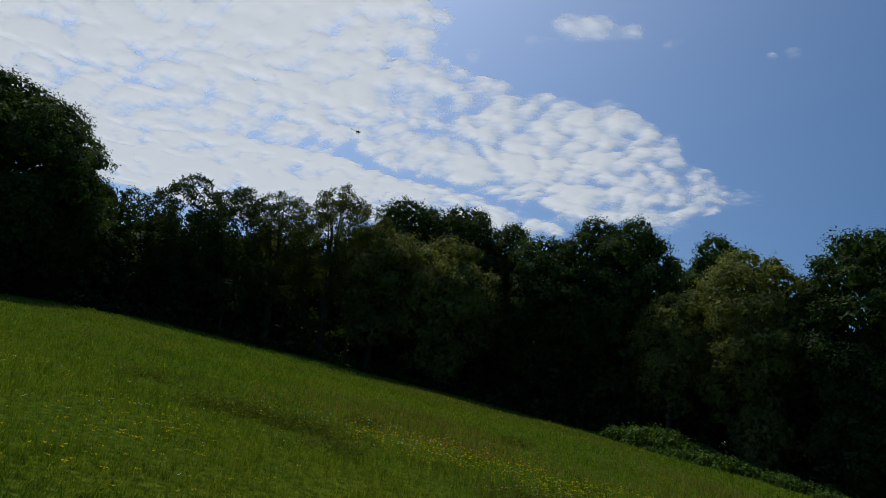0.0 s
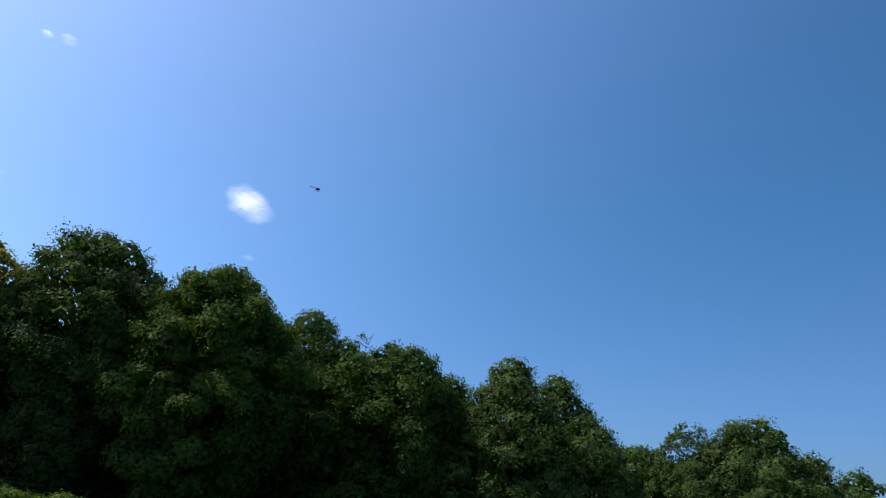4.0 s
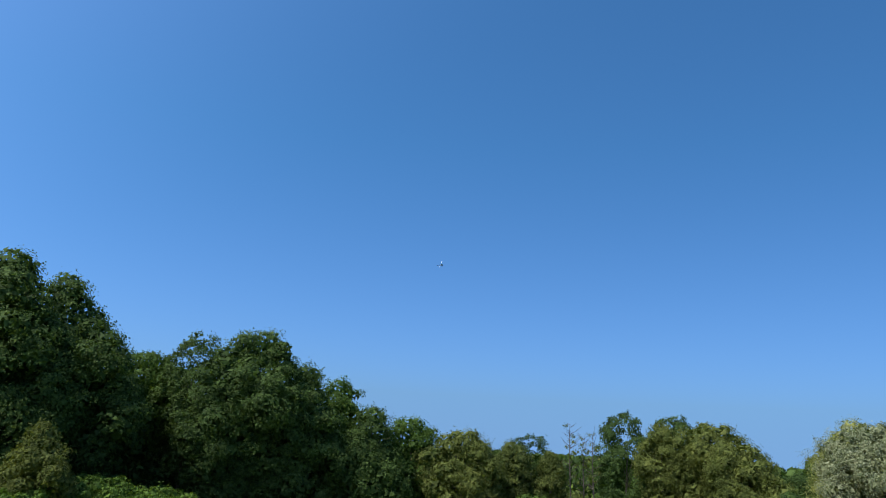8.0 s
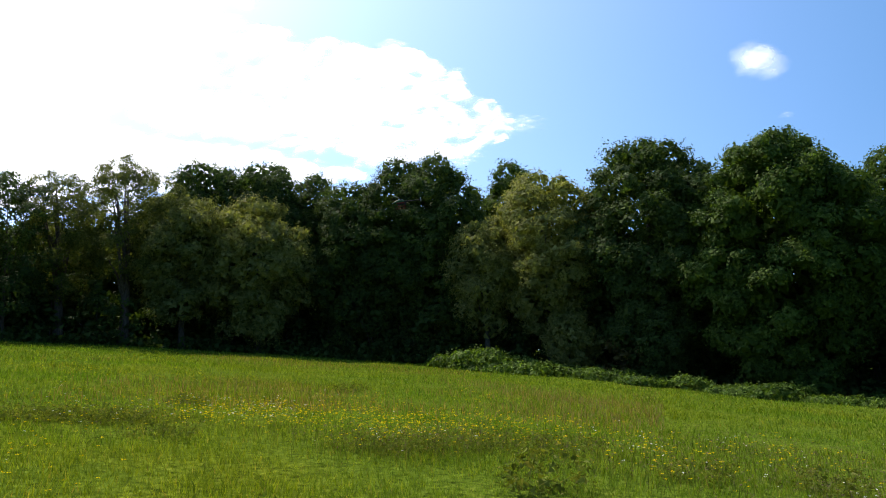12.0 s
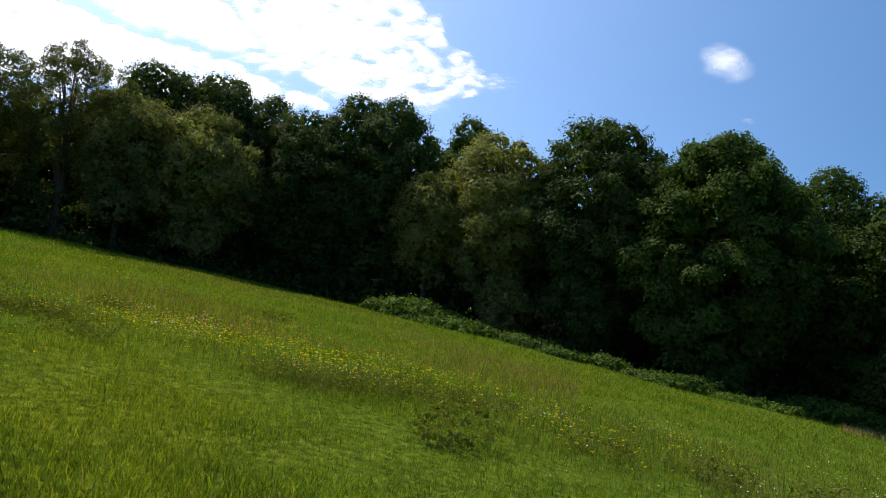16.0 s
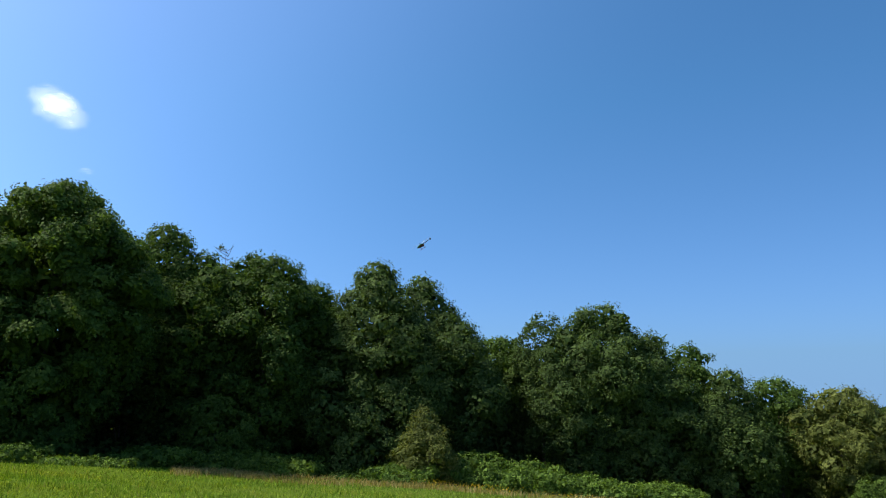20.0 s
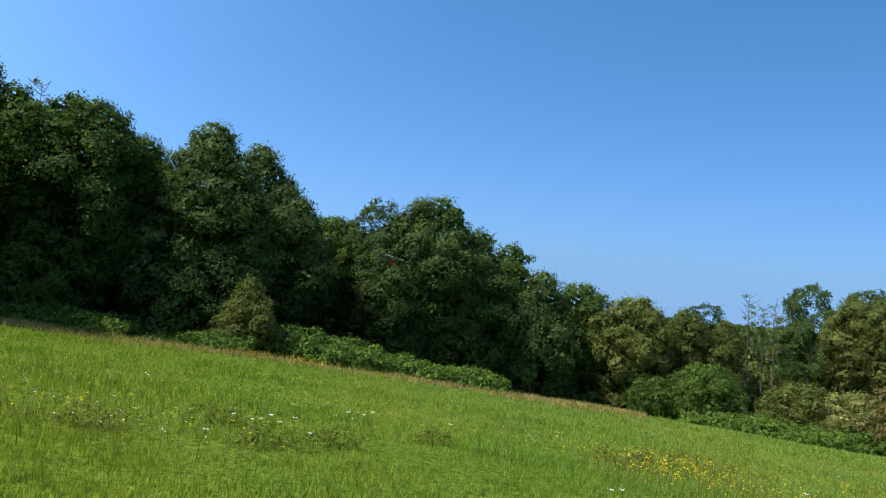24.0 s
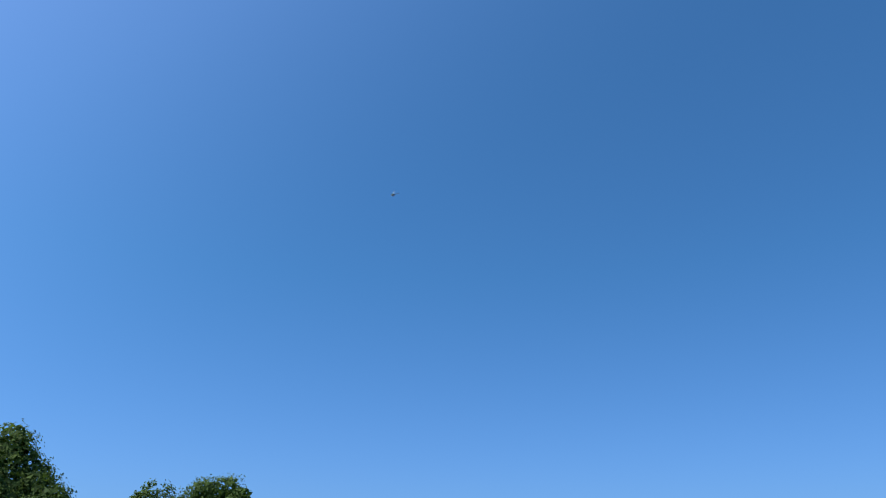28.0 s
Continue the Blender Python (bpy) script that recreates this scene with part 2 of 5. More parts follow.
def crown_arrays(height, radius, foot, kind, leaf, boughs, per, spread, rg, droop=0.0, airy=0.0, clumps=12.0, core=0.4):
    """A crown of uneven boughs: each a cushion of leaf clumps, with hollows between, and broader sprays inside."""
    ch, flat = height - foot, 0.62
    n = boughs
    h = (np.arange(n) + rg.uniform(0, 1, n)) / n
    h = 0.04 + 0.93 * h ** 0.92
    th = np.arange(n) * 2.39996 + rg.normal(0, 0.5, n)
    p = profile(kind, h)
    size = radius * rg.uniform(0.24, 0.44, n) * (0.7 + 0.3 * p)
    size = np.where(h > 0.9, np.maximum(size, 0.33 * radius), size)
    size = np.minimum(size, ch * 0.24)
    rho = np.clip(p * radius * rg.uniform(0.94, 1.14, n) - size * 0.8, 0, None)
    if airy:
        rho *= rg.uniform(0.5, 1.0, n)
    rho *= np.where(rg.random(n) < 0.2, rg.uniform(0.2, 0.7, n), 1.0)
    c = np.stack([rho * np.cos(th), rho * np.sin(th), foot + h * ch - size * flat], 1)
    top = np.argmax(h)
    c[top, 2] = height - size[top] * flat
    c[:, 2] = np.minimum(c[:, 2], height - size * flat)
    # clumps over each bough's upper and outer side
    share = np.maximum(4, (clumps * (size / (radius * 0.3)) ** 1.6 * np.clip(radius / 5.0, 0.5, 1.6)).astype(int))
    k = np.repeat(np.arange(n), share)
    d = unit(rg.normal(size=(len(k), 3)) + np.array([0, 0, 0.35]))
    q = c[k] + d * size[k][:, None] * np.array([1, 1, flat]) * rg.uniform(0.72, 1.08, (len(k), 1))
    j = np.repeat(np.arange(len(k)), per)
    w = spread * rg.uniform(0.6, 1.35, len(k))[j][:, None]
    e = unit(rg.normal(size=(len(j), 3)))
    off = e * rg.uniform(0, 1, (len(j), 1)) ** 0.45 * w * np.array([1.0, 1.0, 0.6])
    pts = q[j] + off
    pts[:, 2] -= droop * np.hypot(off[:, 0], off[:, 1]) ** 1.2
    nrm = unit(e * 0.55 + d[j] * 0.6 + np.array([0, 0, 0.35]) + rg.normal(0, 0.5, (len(j), 3)))
    v, f = leaf_tris(pts, nrm, leaf[0], leaf[1], rg)
    # inside: a dense uneven core up the middle, and broader sprays just under the leaves of each bough
    if not airy and n > 9:
        mid_n = (46 if n > 14 else 16) + int(max(0.0, core - 0.4) * 120)
        cz = rg.uniform(0.05, 0.72, mid_n)
        ring = rg.uniform(0, 2 * math.pi, mid_n)
        wide = profile(kind, cz) * radius
        out = np.sqrt(rg.uniform(0, 1, mid_n)) * (core * 2.2 - 0.52) * wide
        cc = np.stack([out * np.cos(ring), out * np.sin(ring), foot + cz * ch], 1)
        cs = np.minimum(wide * 0.24, ch * 0.09) * rg.uniform(0.7, 1.2, mid_n)
        lump = CORE[0][None] * cs[:, None, None] * rg.uniform(0.6, 1.15, (len(cc), len(CORE[0]), 1)) * np.array([1, 1, flat]) + cc[:, None]
        lf = CORE[1][None] + (np.arange(len(cc)) * len(CORE[0]))[:, None, None] + len(v)
        v, f = np.concatenate([v, lump.reshape(-1, 3)]), np.concatenate([f, lf.reshape(-1, f.shape[1])])
    s = leaf[0] * 1.75
    fill = np.minimum(120, (3.6 * (size / s) ** 2 * (0.3 if airy else 0.75)).astype(int))
    i = np.repeat(np.arange(n), fill)
    m = len(i)
    di = unit(rg.normal(size=(m, 3)) + np.array([0, 0, 0.2]))
    pi = c[i] + di * size[i][:, None] * rg.uniform(0.45, 0.88, (m, 1)) * np.array([1, 1, flat])
    ni = unit(di + np.array([0, 0, 0.3]) + rg.normal(0, 0.45, (m, 3)))
    if not airy:
        mm = m // (2 if core > 0.4 else 5)
        hi, ti = rg.uniform(0.03, 0.88, mm), rg.uniform(0, 2 * math.pi, mm)
        ri = radius * 0.7 * np.sqrt(rg.uniform(0, 1, mm)) * profile(kind, hi)
        pi = np.concatenate([pi, np.stack([ri * np.cos(ti), ri * np.sin(ti), foot + hi * ch], 1)])
        ni = np.concatenate([ni, unit(rg.normal(size=(mm, 3)) + np.array([0, 0, 0.3]))])
    vi, fi = leaf_tris(pi, ni, s, s * 0.62, rg)
    return np.concatenate([v, vi]), np.concatenate([f, fi + len(v)]), c


def buried(q, own, c, reach, limit):
    """Which points lie well inside a bough other than their own."""
    out = np.zeros(len(q), bool)
    for i in range(len(c)):
        out |= (own != i) & ((((q - c[i]) / reach[i]) ** 2).sum(1) < limit * limit)
    return out


def tree_crown(height, radius, foot, kind, leaf, bough, leaves, spread, rg, shelf=0.7, droop=0.0, airy=False, fill=1.0, ragged=1.0):
    """A crown of overlapping boughs; over each lie domed cushions of leaves like shelves, under them a closed layer of broader sprays."""
    ch = height - foot
    bough = min(bough, 0.42 * radius + 0.15, 0.16 * ch + 0.2)
    surface = 2 * math.pi * radius * ch * 0.7 + math.pi * radius ** 2
    n = int(np.clip(surface / (math.pi * bough ** 2) * (1.5 if airy else 2.5), 12, 300))
    h = 0.03 + 0.95 * (np.arange(n) + rg.uniform(0, 1, n)) / n
    p = profile(kind, h)
    # more boughs where the crown is wide
    h = np.interp((np.arange(n) + rg.uniform(0, 1, n)) / n, np.cumsum(0.35 + p) / np.sum(0.35 + p), h)
    p = profile(kind, h)
    th = np.arange(n) * 2.39996 + rg.normal(0, 0.5, n)
    lr = bough * rg.uniform(0.62, 1.35, n) * (0.75 + 0.25 * p)
    wave = 1.0 + ragged * (0.1 * np.sin(2 * th + 7 * h + rg.uniform(0, 6)) + 0.07 * np.sin(3 * th - 11 * h + rg.uniform(0, 6)))
    rho = np.clip(p * radius * wave * rg.uniform(0.9, 1.1, n) - lr * 0.74, 0, None)
    rho *= np.where(rg.random(n) < (0.5 if airy else 0.14), rg.uniform(0.35, 0.8, n), 1.0)
    # the top is closed by boughs over its middle
    rho *= np.where((h > 0.8) & (np.arange(n) % 2 == 0), np.sqrt(rg.uniform(0.02, 1, n)), 1.0)
    tall = rg.uniform(0.52, 0.8, n)
    c = np.stack([rho * np.cos(th), rho * np.sin(th), foot + h * ch - lr * tall * 0.6], 1)
    c[np.argmax(h), 2] = height
    c[:, 2] = np.minimum(c[:, 2], height - lr * tall - 0.08)
    reach = np.stack([lr * rg.uniform(0.8, 1.3, n), lr * rg.uniform(0.8, 1.3, n), lr * tall], 1)
    out = unit(c * np.array([1, 1, 0]) + 1e-6) * np.clip(rho / (0.3 * radius), 0, 1)[:, None] + np.array([0, 0, 0.45])
    # cushions on the upper and outer side of each bough
    k = np.repeat(np.arange(n), np.maximum(5, (2 * math.pi * lr ** 2 * 0.9 / spread ** 2 * (0.35 if airy else 0.5)).astype(int)))
    d = unit(rg.normal(size=(len(k), 3)) + out[k] * 0.75)
    q = c[k] + d * reach[k] * rg.uniform(0.84, 1.06, (len(k), 1))
    keep = ~buried(q, k, c, reach, 0.85)
    k, d, q = k[keep], d[keep], q[keep]
    size = spread * rg.uniform(0.5, 1.4, len(k))
    axis = unit(d * np.array([1, 1, 0.8]) + np.array([0, 0, shelf]) + rg.normal(0, 0.2, d.shape))
    share = size ** 1.8
    j = np.repeat(np.arange(len(k)), np.maximum(4, (share / share.sum() * leaves).astype(int)))
    t = unit(np.cross(axis, np.array([0.31, 0.95, 0.05])))
    b = np.cross(axis, t)
    a = rg.uniform(0, 2 * math.pi, len(j))
    u = np.sqrt(rg.uniform(0, 1, len(j))) * (1 + 0.3 * np.sin(a * 3 + j))
    up = 0.1 - 0.3 * u ** 2 + rg.normal(0, 0.22, len(j))
    # sprigs: some leaves stand along twigs that reach out of the cushion
    sprig = (j % 4 == 0) & (rg.random(len(j)) < 0.3)
    u = np.where(sprig, u * 0.2, u)
    up = np.where(sprig, 0.1 + 0.8 * rg.uniform(0, 1, len(j)) ** 1.6, up)
    s = size[j][:, None]
    aside = t[j] * np.cos(a)[:, None] + b[j] * np.sin(a)[:, None]
    pts = q[j] + aside * u[:, None] * s + axis[j] * up[:, None] * s
    pts[:, 2] -= droop * size[j] * u ** 2
    nrm = unit(axis[j] * 0.7 + d[j] * 0.3 + aside * 0.45 * u[:, None] + rg.normal(0, 0.42, pts.shape))
    v, f = leaf_tris(pts, nrm, leaf[0], leaf[1], rg)
    # the closed layer below
    if fill and not airy:
        g = min(0.2 + 0.07 * bough, 0.55 * spread, 2.9 * leaf[0])
        k = np.repeat(np.arange(n), (3.6 * math.pi * lr ** 2 * fill * 0.36 / (1.7 * g * g * 0.66)).astype(int))
        d = unit(rg.normal(size=(len(k), 3)) + out[k] * 0.35)
        q = c[k] + d * reach[k] * rg.uniform(0.55, 0.8, (len(k), 1))
        keep = ~buried(q, k, c, reach, 0.6)
        k, d, q = k[keep], d[keep], q[keep]
        # and the sprays round the stem
        m = int(surface * fill * 2.6)
        hi, ti = rg.uniform(0.05, 0.95, m), rg.uniform(0, 2 * math.pi, m)
        ri = radius * np.sqrt(rg.uniform(0.1, 1, m)) * profile(kind, hi) * 0.66
        q = np.concatenate([q, np.stack([ri * np.cos(ti), ri * np.sin(ti), foot + hi * ch - 0.5], 1)])
        d = np.concatenate([d, unit(rg.normal(size=(m, 3)))])
        g = np.where(np.arange(len(q)) < len(q) - m, g, 0.05 * radius + 0.08)[:, None]
        vi, fi = leaf_tris(q, unit(d + np.array([0, 0, 0.25]) + rg.normal(0, 0.4, d.shape)), g, g * 0.66, rg)
        v, f = np.concatenate([v, vi]), np.concatenate([f, fi + len(v)])
    return v, f, c


def tube(bm, pts, radii, sides=7):
    """A tapering round stem along a line of points."""
    rings = []
    for i, (p, r) in enumerate(zip(pts, radii)):
        d = (Vector(pts[min(i + 1, len(pts) - 1)]) - Vector(pts[max(i - 1, 0)])).normalized()
        q = d.to_track_quat("Z", "Y")
        rings.append([bm.verts.new(Vector(p) + q @ Vector((r * math.cos(a), r * math.sin(a), 0)))
                      for a in (2 * math.pi * k / sides for k in range(sides))])
    for a, b in zip(rings, rings[1:]):
        for k in range(sides):
            bm.faces.new((a[k], a[(k + 1) % sides], b[(k + 1) % sides], b[k]))
    bm.faces.new(rings[-1])
    bm.faces.new(rings[0][::-1])


def stem_parts(tree, height, rg, centres, girth, limbs=5, forked=False, mat=None):
    mat = mat or BARK
    lean = rg.normal(0, 0.02, 2)
    pts, top = [], height * 0.86
    for i in range(8):
        s = i / 7
        pts.append((lean[0] * s * height + 0.12 * math.sin(3 * s + lean[0] * 90), lean[1] * s * height + 0.12 * math.cos(2.4 * s), -0.3 + s * top))
    bm = bmesh.new()
    tube(bm, pts, [girth * (1.35 if i == 0 else (1 - i / 7) ** 0.8 + 0.08) for i in range(8)], 9)
    part("trunk", bm, tree, mat=mat)
    for _ in range(limbs):
        c = centres[rg.integers(len(centres))]
        s = rg.uniform(0.25, 0.7) if forked else rg.uniform(0.35, 0.8)
        k = min(6, int(s * 7))
        a = np.array(pts[k])
        if c[2] < a[2] + 0.4:
            c = np.array([c[0], c[1], a[2] + rg.uniform(0.6, 2.0)])
        line = [a + (c - a) * u + np.array([0, 0, 0.5 * math.sin(math.pi * u)]) + rg.normal(0, 0.07, 3) * (u > 0) for u in (0, 0.25, 0.5, 0.75, 1)]
        g = girth * (0.42 if forked else 0.28)
        bm = bmesh.new()
        tube(bm, line, [g * (1 - 0.85 * u) for u in (0, 0.25, 0.5, 0.75, 1)], 6)
        part("limb", bm, tree, mat=mat)


SPECIES = {  # crown kind, leaf length and width, bough radius, leaves, cushion radius, foot share, shelf, droop, girth, leaf colour
    "alder": ("alder", (0.098, 0.068), 1.45, 24000, 0.55, 0.05, 0.85, 0.15, 0.22, "alder"),
    "dome": ("dome", (0.096, 0.066), 1.5, 23500, 0.52, 0.06, 0.7, 0.1, 0.28, "alder"),
    "airy": ("column", (0.1, 0.07), 1.2, 44000, 0.5, 0.2, 0.8, 0.0, 0.17, "alder"),
    "maple": ("dome", (0.1, 0.074), 1.35, 31000, 0.48, 0.03, 0.55, 0.0, 0.3, "maple"),
    "green": ("dome", (0.096, 0.068), 1.2, 22000, 0.48, 0.08, 0.6, 0.0, 0.22, "maple"),
    "willow": ("dome", (0.12, 0.042), 1.35, 24000, 0.5, 0.12, 0.4, 0.4, 0.3, "willow"),
    "olive": ("dome", (0.115, 0.042), 1.25, 22000, 0.48, 0.05, 0.45, 0.3, 0.26, "olive"),
    "open": ("dome", (0.105, 0.045), 1.15, 46000, 0.5, 0.34, 0.5, 0.3, 0.42, "olive"),
    "poplar": ("dome", (0.05, 0.034), 0.62, 190000, 0.3, 0.0, 0.35, 0.0, 0.2, "poplar"),
    "spruce": ("cone", (0.2, 0.06), 0.7, 2600, 0.5, 0.05, 0.3, 0.3, 0.2, "spruce"),
}
LABEL = {
    "alder": "dark green alder with a layered broad crown",
    "dome": "dark green alder with a broad domed crown",
    "airy": "slender alder with a thin see-through crown",
    "maple": "dense round mid-green maple at the meadow's edge",
    "green": "fresh green broadleaf tree in the wood's edge",
    "willow": "grey-green willow with soft drooping foliage",
    "olive": "olive-yellow willow with soft rounded foliage",
    "open": "thin grey-green willow with a dark forked trunk",
    "poplar": "bushy white poplar with silvery leaves beside the track",
    "spruce": "dark spruce standing behind the broadleaf wood",
}


def make_tree(species, az, top_el, half, extra=0.0, foot=None, group="trees along the meadow", thin=1.0, fill=1.0):
    """A tree whose top shows at the elevation top_el over the bearing az, half degrees wide to either side."""
    kind, leaf, bough, leaves, spread, fs, shelf, droop, girth, colour = SPECIES[species]
    r = float(edge_distance(az)) + 2.5 + extra
    base = on_ground(az, r)
    height = EYE + r * math.tan(radians(top_el)) - base.z
    radius = r * math.radians(half) * 1.18
    rg = np.random.default_rng(int((az + 200) * 37 + top_el * 11 + extra * 5) % 99991)
    big = height * radius / 75.0
    leaf = (leaf[0] / thin ** 0.45, leaf[1] / thin ** 0.45)
    tree = thing(species_name(species), base, LABEL[species], "tree", group)
    f = height * (fs if foot is None else foot)
    v, q, c = tree_crown(height, radius, f, kind, leaf, bough, leaves * thin * min(1.5, max(0.25, big)), spread, rg, shelf, droop, species in ("airy", "open"), fill)
    part("crown", mesh_from("crown", v, q, LEAF[colour]), tree)
    stem_parts(tree, height, rg, c, girth * height / 16, 11 if species == "open" else 6 if species in ("airy", "willow", "olive") else 4, species in ("willow", "open"))
    return tree


def species_name(s):
    return {"dome": "alder_tree", "airy": "alder_tree", "green": "broadleaf_tree", "olive": "willow_tree", "open": "willow_tree"}.get(s, s + "_tree")


# bearing, top, half width in degrees, metres behind the wood's edge
UPPER_EDGE = [
    ("dome", -86.4, 17.0, 5.6, 0), ("dome", -91.5, 17.0, 4.6, 2), ("dome", -82.4, 13.6, 2.4, 1), ("airy", -76.6, 12.4, 2.4, 2), ("airy", -73.6, 13.9, 2.3, 1),
    ("airy", -70.2, 13.9, 2.4, 1), ("open", -66.8, 14.2, 2.6, 2, 0.28), ("open", -62.6, 15.4, 3.6, 0, 0.42), ("dome", -57.0, 15.5, 3.6, 5), ("willow", -58.6, 13.4, 3.2, 0, 0.22),
    ("dome", -52.3, 16.0, 3.4, 5), ("willow", -53.0, 13.2, 3.6, 0), ("dome", -48.5, 15.1, 2.3, 6),
]
MIDDLE_EDGE = [
    ("dome", -45.6, 14.4, 3.0, 3), ("dome", -42.0, 16.3, 3.0, 2), ("dome", -38.6, 16.5, 3.3, 2), ("green", -32.6, 15.8, 2.2, 7), ("willow", -30.0, 14.7, 3.9, 0, 0.18),
    ("willow", -35.0, 11.4, 2.5, -1, 0.3), ("dome", -22.0, 16.6, 5.0, 1), ("dome", -18.8, 14.8, 2.8, 2), ("maple", -12.9, 15.5, 5.6, -1), ("green", -5.4, 13.6, 2.4, 3),
    ("green", -3.2, 11.6, 3.2, 2),
]
LOWER_EDGE = [
    ("green", 1.9, 11.8, 3.9, 1), ("green", 5.8, 9.8, 2.6, 3), ("alder", 10.8, 11.6, 4.6, 0), ("alder", 14.4, 10.5, 3.6, 1), ("dome", 16.4, 7.6, 3.2, -1),
    ("green", 20.2, 5.6, 3.0, 6), ("airy", 23.9, 7.2, 1.8, 2), ("dome", 28.6, 7.9, 3.4, 0, 0.1), ("dome", 26.4, 6.6, 3.0, 0, 0.1), ("alder", 32.0, 5.6, 3.0, 0, 0.14),
    ("green", 34.7, 4.7, 2.0, 3),
]
VALLEY_EDGE = [
    ("alder", 37.3, 2.8, 2.6, 0, 0.16), ("green", 40.4, 2.2, 2.0, 2, 0.14), ("olive", 44.5, 1.5, 2.7, 0), ("olive", 48.3, 0.8, 1.3, 2, 0.3), ("airy", 49.7, 1.2, 1.3, 3, 0.3),
    ("olive", 51.2, 0.2, 0.95, 1, 0.3), ("airy", 56.7, 3.2, 1.7, 5, 0.3), ("olive", 59.4, 2.6, 1.5, 2, 0.42), ("airy", 60.3, 3.2, 1.5, 6, 0.4), ("olive", 62.6, 2.9, 2.3, 2, 0.4),
    ("olive", 64.6, 1.6, 2.3, 0, 0.3), ("olive", 66.9, -0.7, 1.5, -2, 0.4),
]
UPPER_WOOD = [
    ("alder", -85, 11.0, 4.0, 9), ("alder", -75.5, 10.4, 3.8, 6), ("alder", -71.5, 11.0, 3.6, 6), ("alder", -64.5, 11.0, 3.6, 9), ("alder", -55, 12.5, 3.4, 9),
    ("alder", -39, 12.0, 3.2, 9), ("alder", -21, 12.0, 3.4, 8), ("alder", -80, 11.5, 4.0, 10), ("alder", -68, 11.5, 4.0, 12), ("alder", -60, 13.0, 4.0, 12),
    ("alder", -50, 13.2, 3.6, 12), ("alder", -44, 12.8, 3.6, 10), ("alder", -35.2, 13.2, 3.4, 8), ("alder", -25.8, 12.8, 3.0, 7), ("alder", -28, 11.6, 3.0, 9),
    ("alder", -16.6, 12.6, 3.4, 9), ("alder", -12.4, 13.0, 3.6, 5), ("alder", -8, 11.2, 3.4, 10), ("green", -1, 10.8, 3.4, 9),
]
LOWER_WOOD = [
    ("alder", 12.5, 7.0, 3.4, 8), ("alder", 29, 4.0, 3.6, 8), ("olive", 64.5, -1.2, 2.0, 7), ("alder", 67, -0.6, 2.4, 9), ("alder", 70, -0.4, 2.4, 12),
    ("alder", 7, 8.3, 3.6, 9), ("alder", 19, 4.0, 3.0, 4), ("alder", 23, 4.6, 3.2, 10), ("alder", 36, 1.5, 3.0, 8), ("alder", 42.5, -0.6, 3.0, 6),
    ("olive", 46.5, -1.6, 2.2, 6), ("olive", 53, -2.6, 2.4, 8), ("olive", 57.5, -2.3, 2.2, 9), ("olive", 61, -1.9, 2.0, 9), ("spruce", 20.7, 5.5, 1.1, 30), ("spruce", 21.7, 5.4, 1.1, 32),
]


def make_wood():
    for s, az, top, half, extra, *foot in UPPER_EDGE + MIDDLE_EDGE + LOWER_EDGE + VALLEY_EDGE:
        make_tree(s, az, top + 0.1, half, extra, *foot, fill=1.7 if s == "maple" else 1.0)
    for s, az, top, half, extra in UPPER_WOOD + LOWER_WOOD:
        make_tree(s, az, top, half, extra, 0.02, "trees in the wood behind", 1.0 if s == "spruce" else 0.1, 0.65)


make_wood()

# ---- shrubs under and before the wood ----
def make_shrub(name, az, r, height, radius, leaf, label, group, n=22, per=26, colour="bramble", spread=0.45, category="bush", stems=4, core=0.4, leaves=0, kind="dome"):
    base = on_ground(az, r)
    rg = np.random.default_rng(int((az + 200) * 53 + r * 7 + height * 3) % 99991)
    bush = thing(name, base, label, category, group)
    if leaves:
        v, f, c = tree_crown(height, radius, -0.15, kind, leaf, min(0.34 * radius, 0.45 * height), leaves, spread, rg, 0.75, 0.25, fill=0.8)
    else:
        v, f, c = crown_arrays(height, radius, -0.1, "dome", leaf, n, per, spread, rg, 0.05, clumps=8.5, core=core)
    part("foliage", mesh_from("foliage", v, f, LEAF[colour]), bush)
    for _ in range(stems):
        e = c[rg.integers(len(c))]
        bm = bmesh.new()
        tube(bm, [(0, 0, -0.2), (e[0] * 0.4, e[1] * 0.4, max(0.3, e[2] * 0.6)), tuple(e)], [0.05, 0.035, 0.012], 5)
        part("stem", bm, bush, mat=BARK)
    return bush


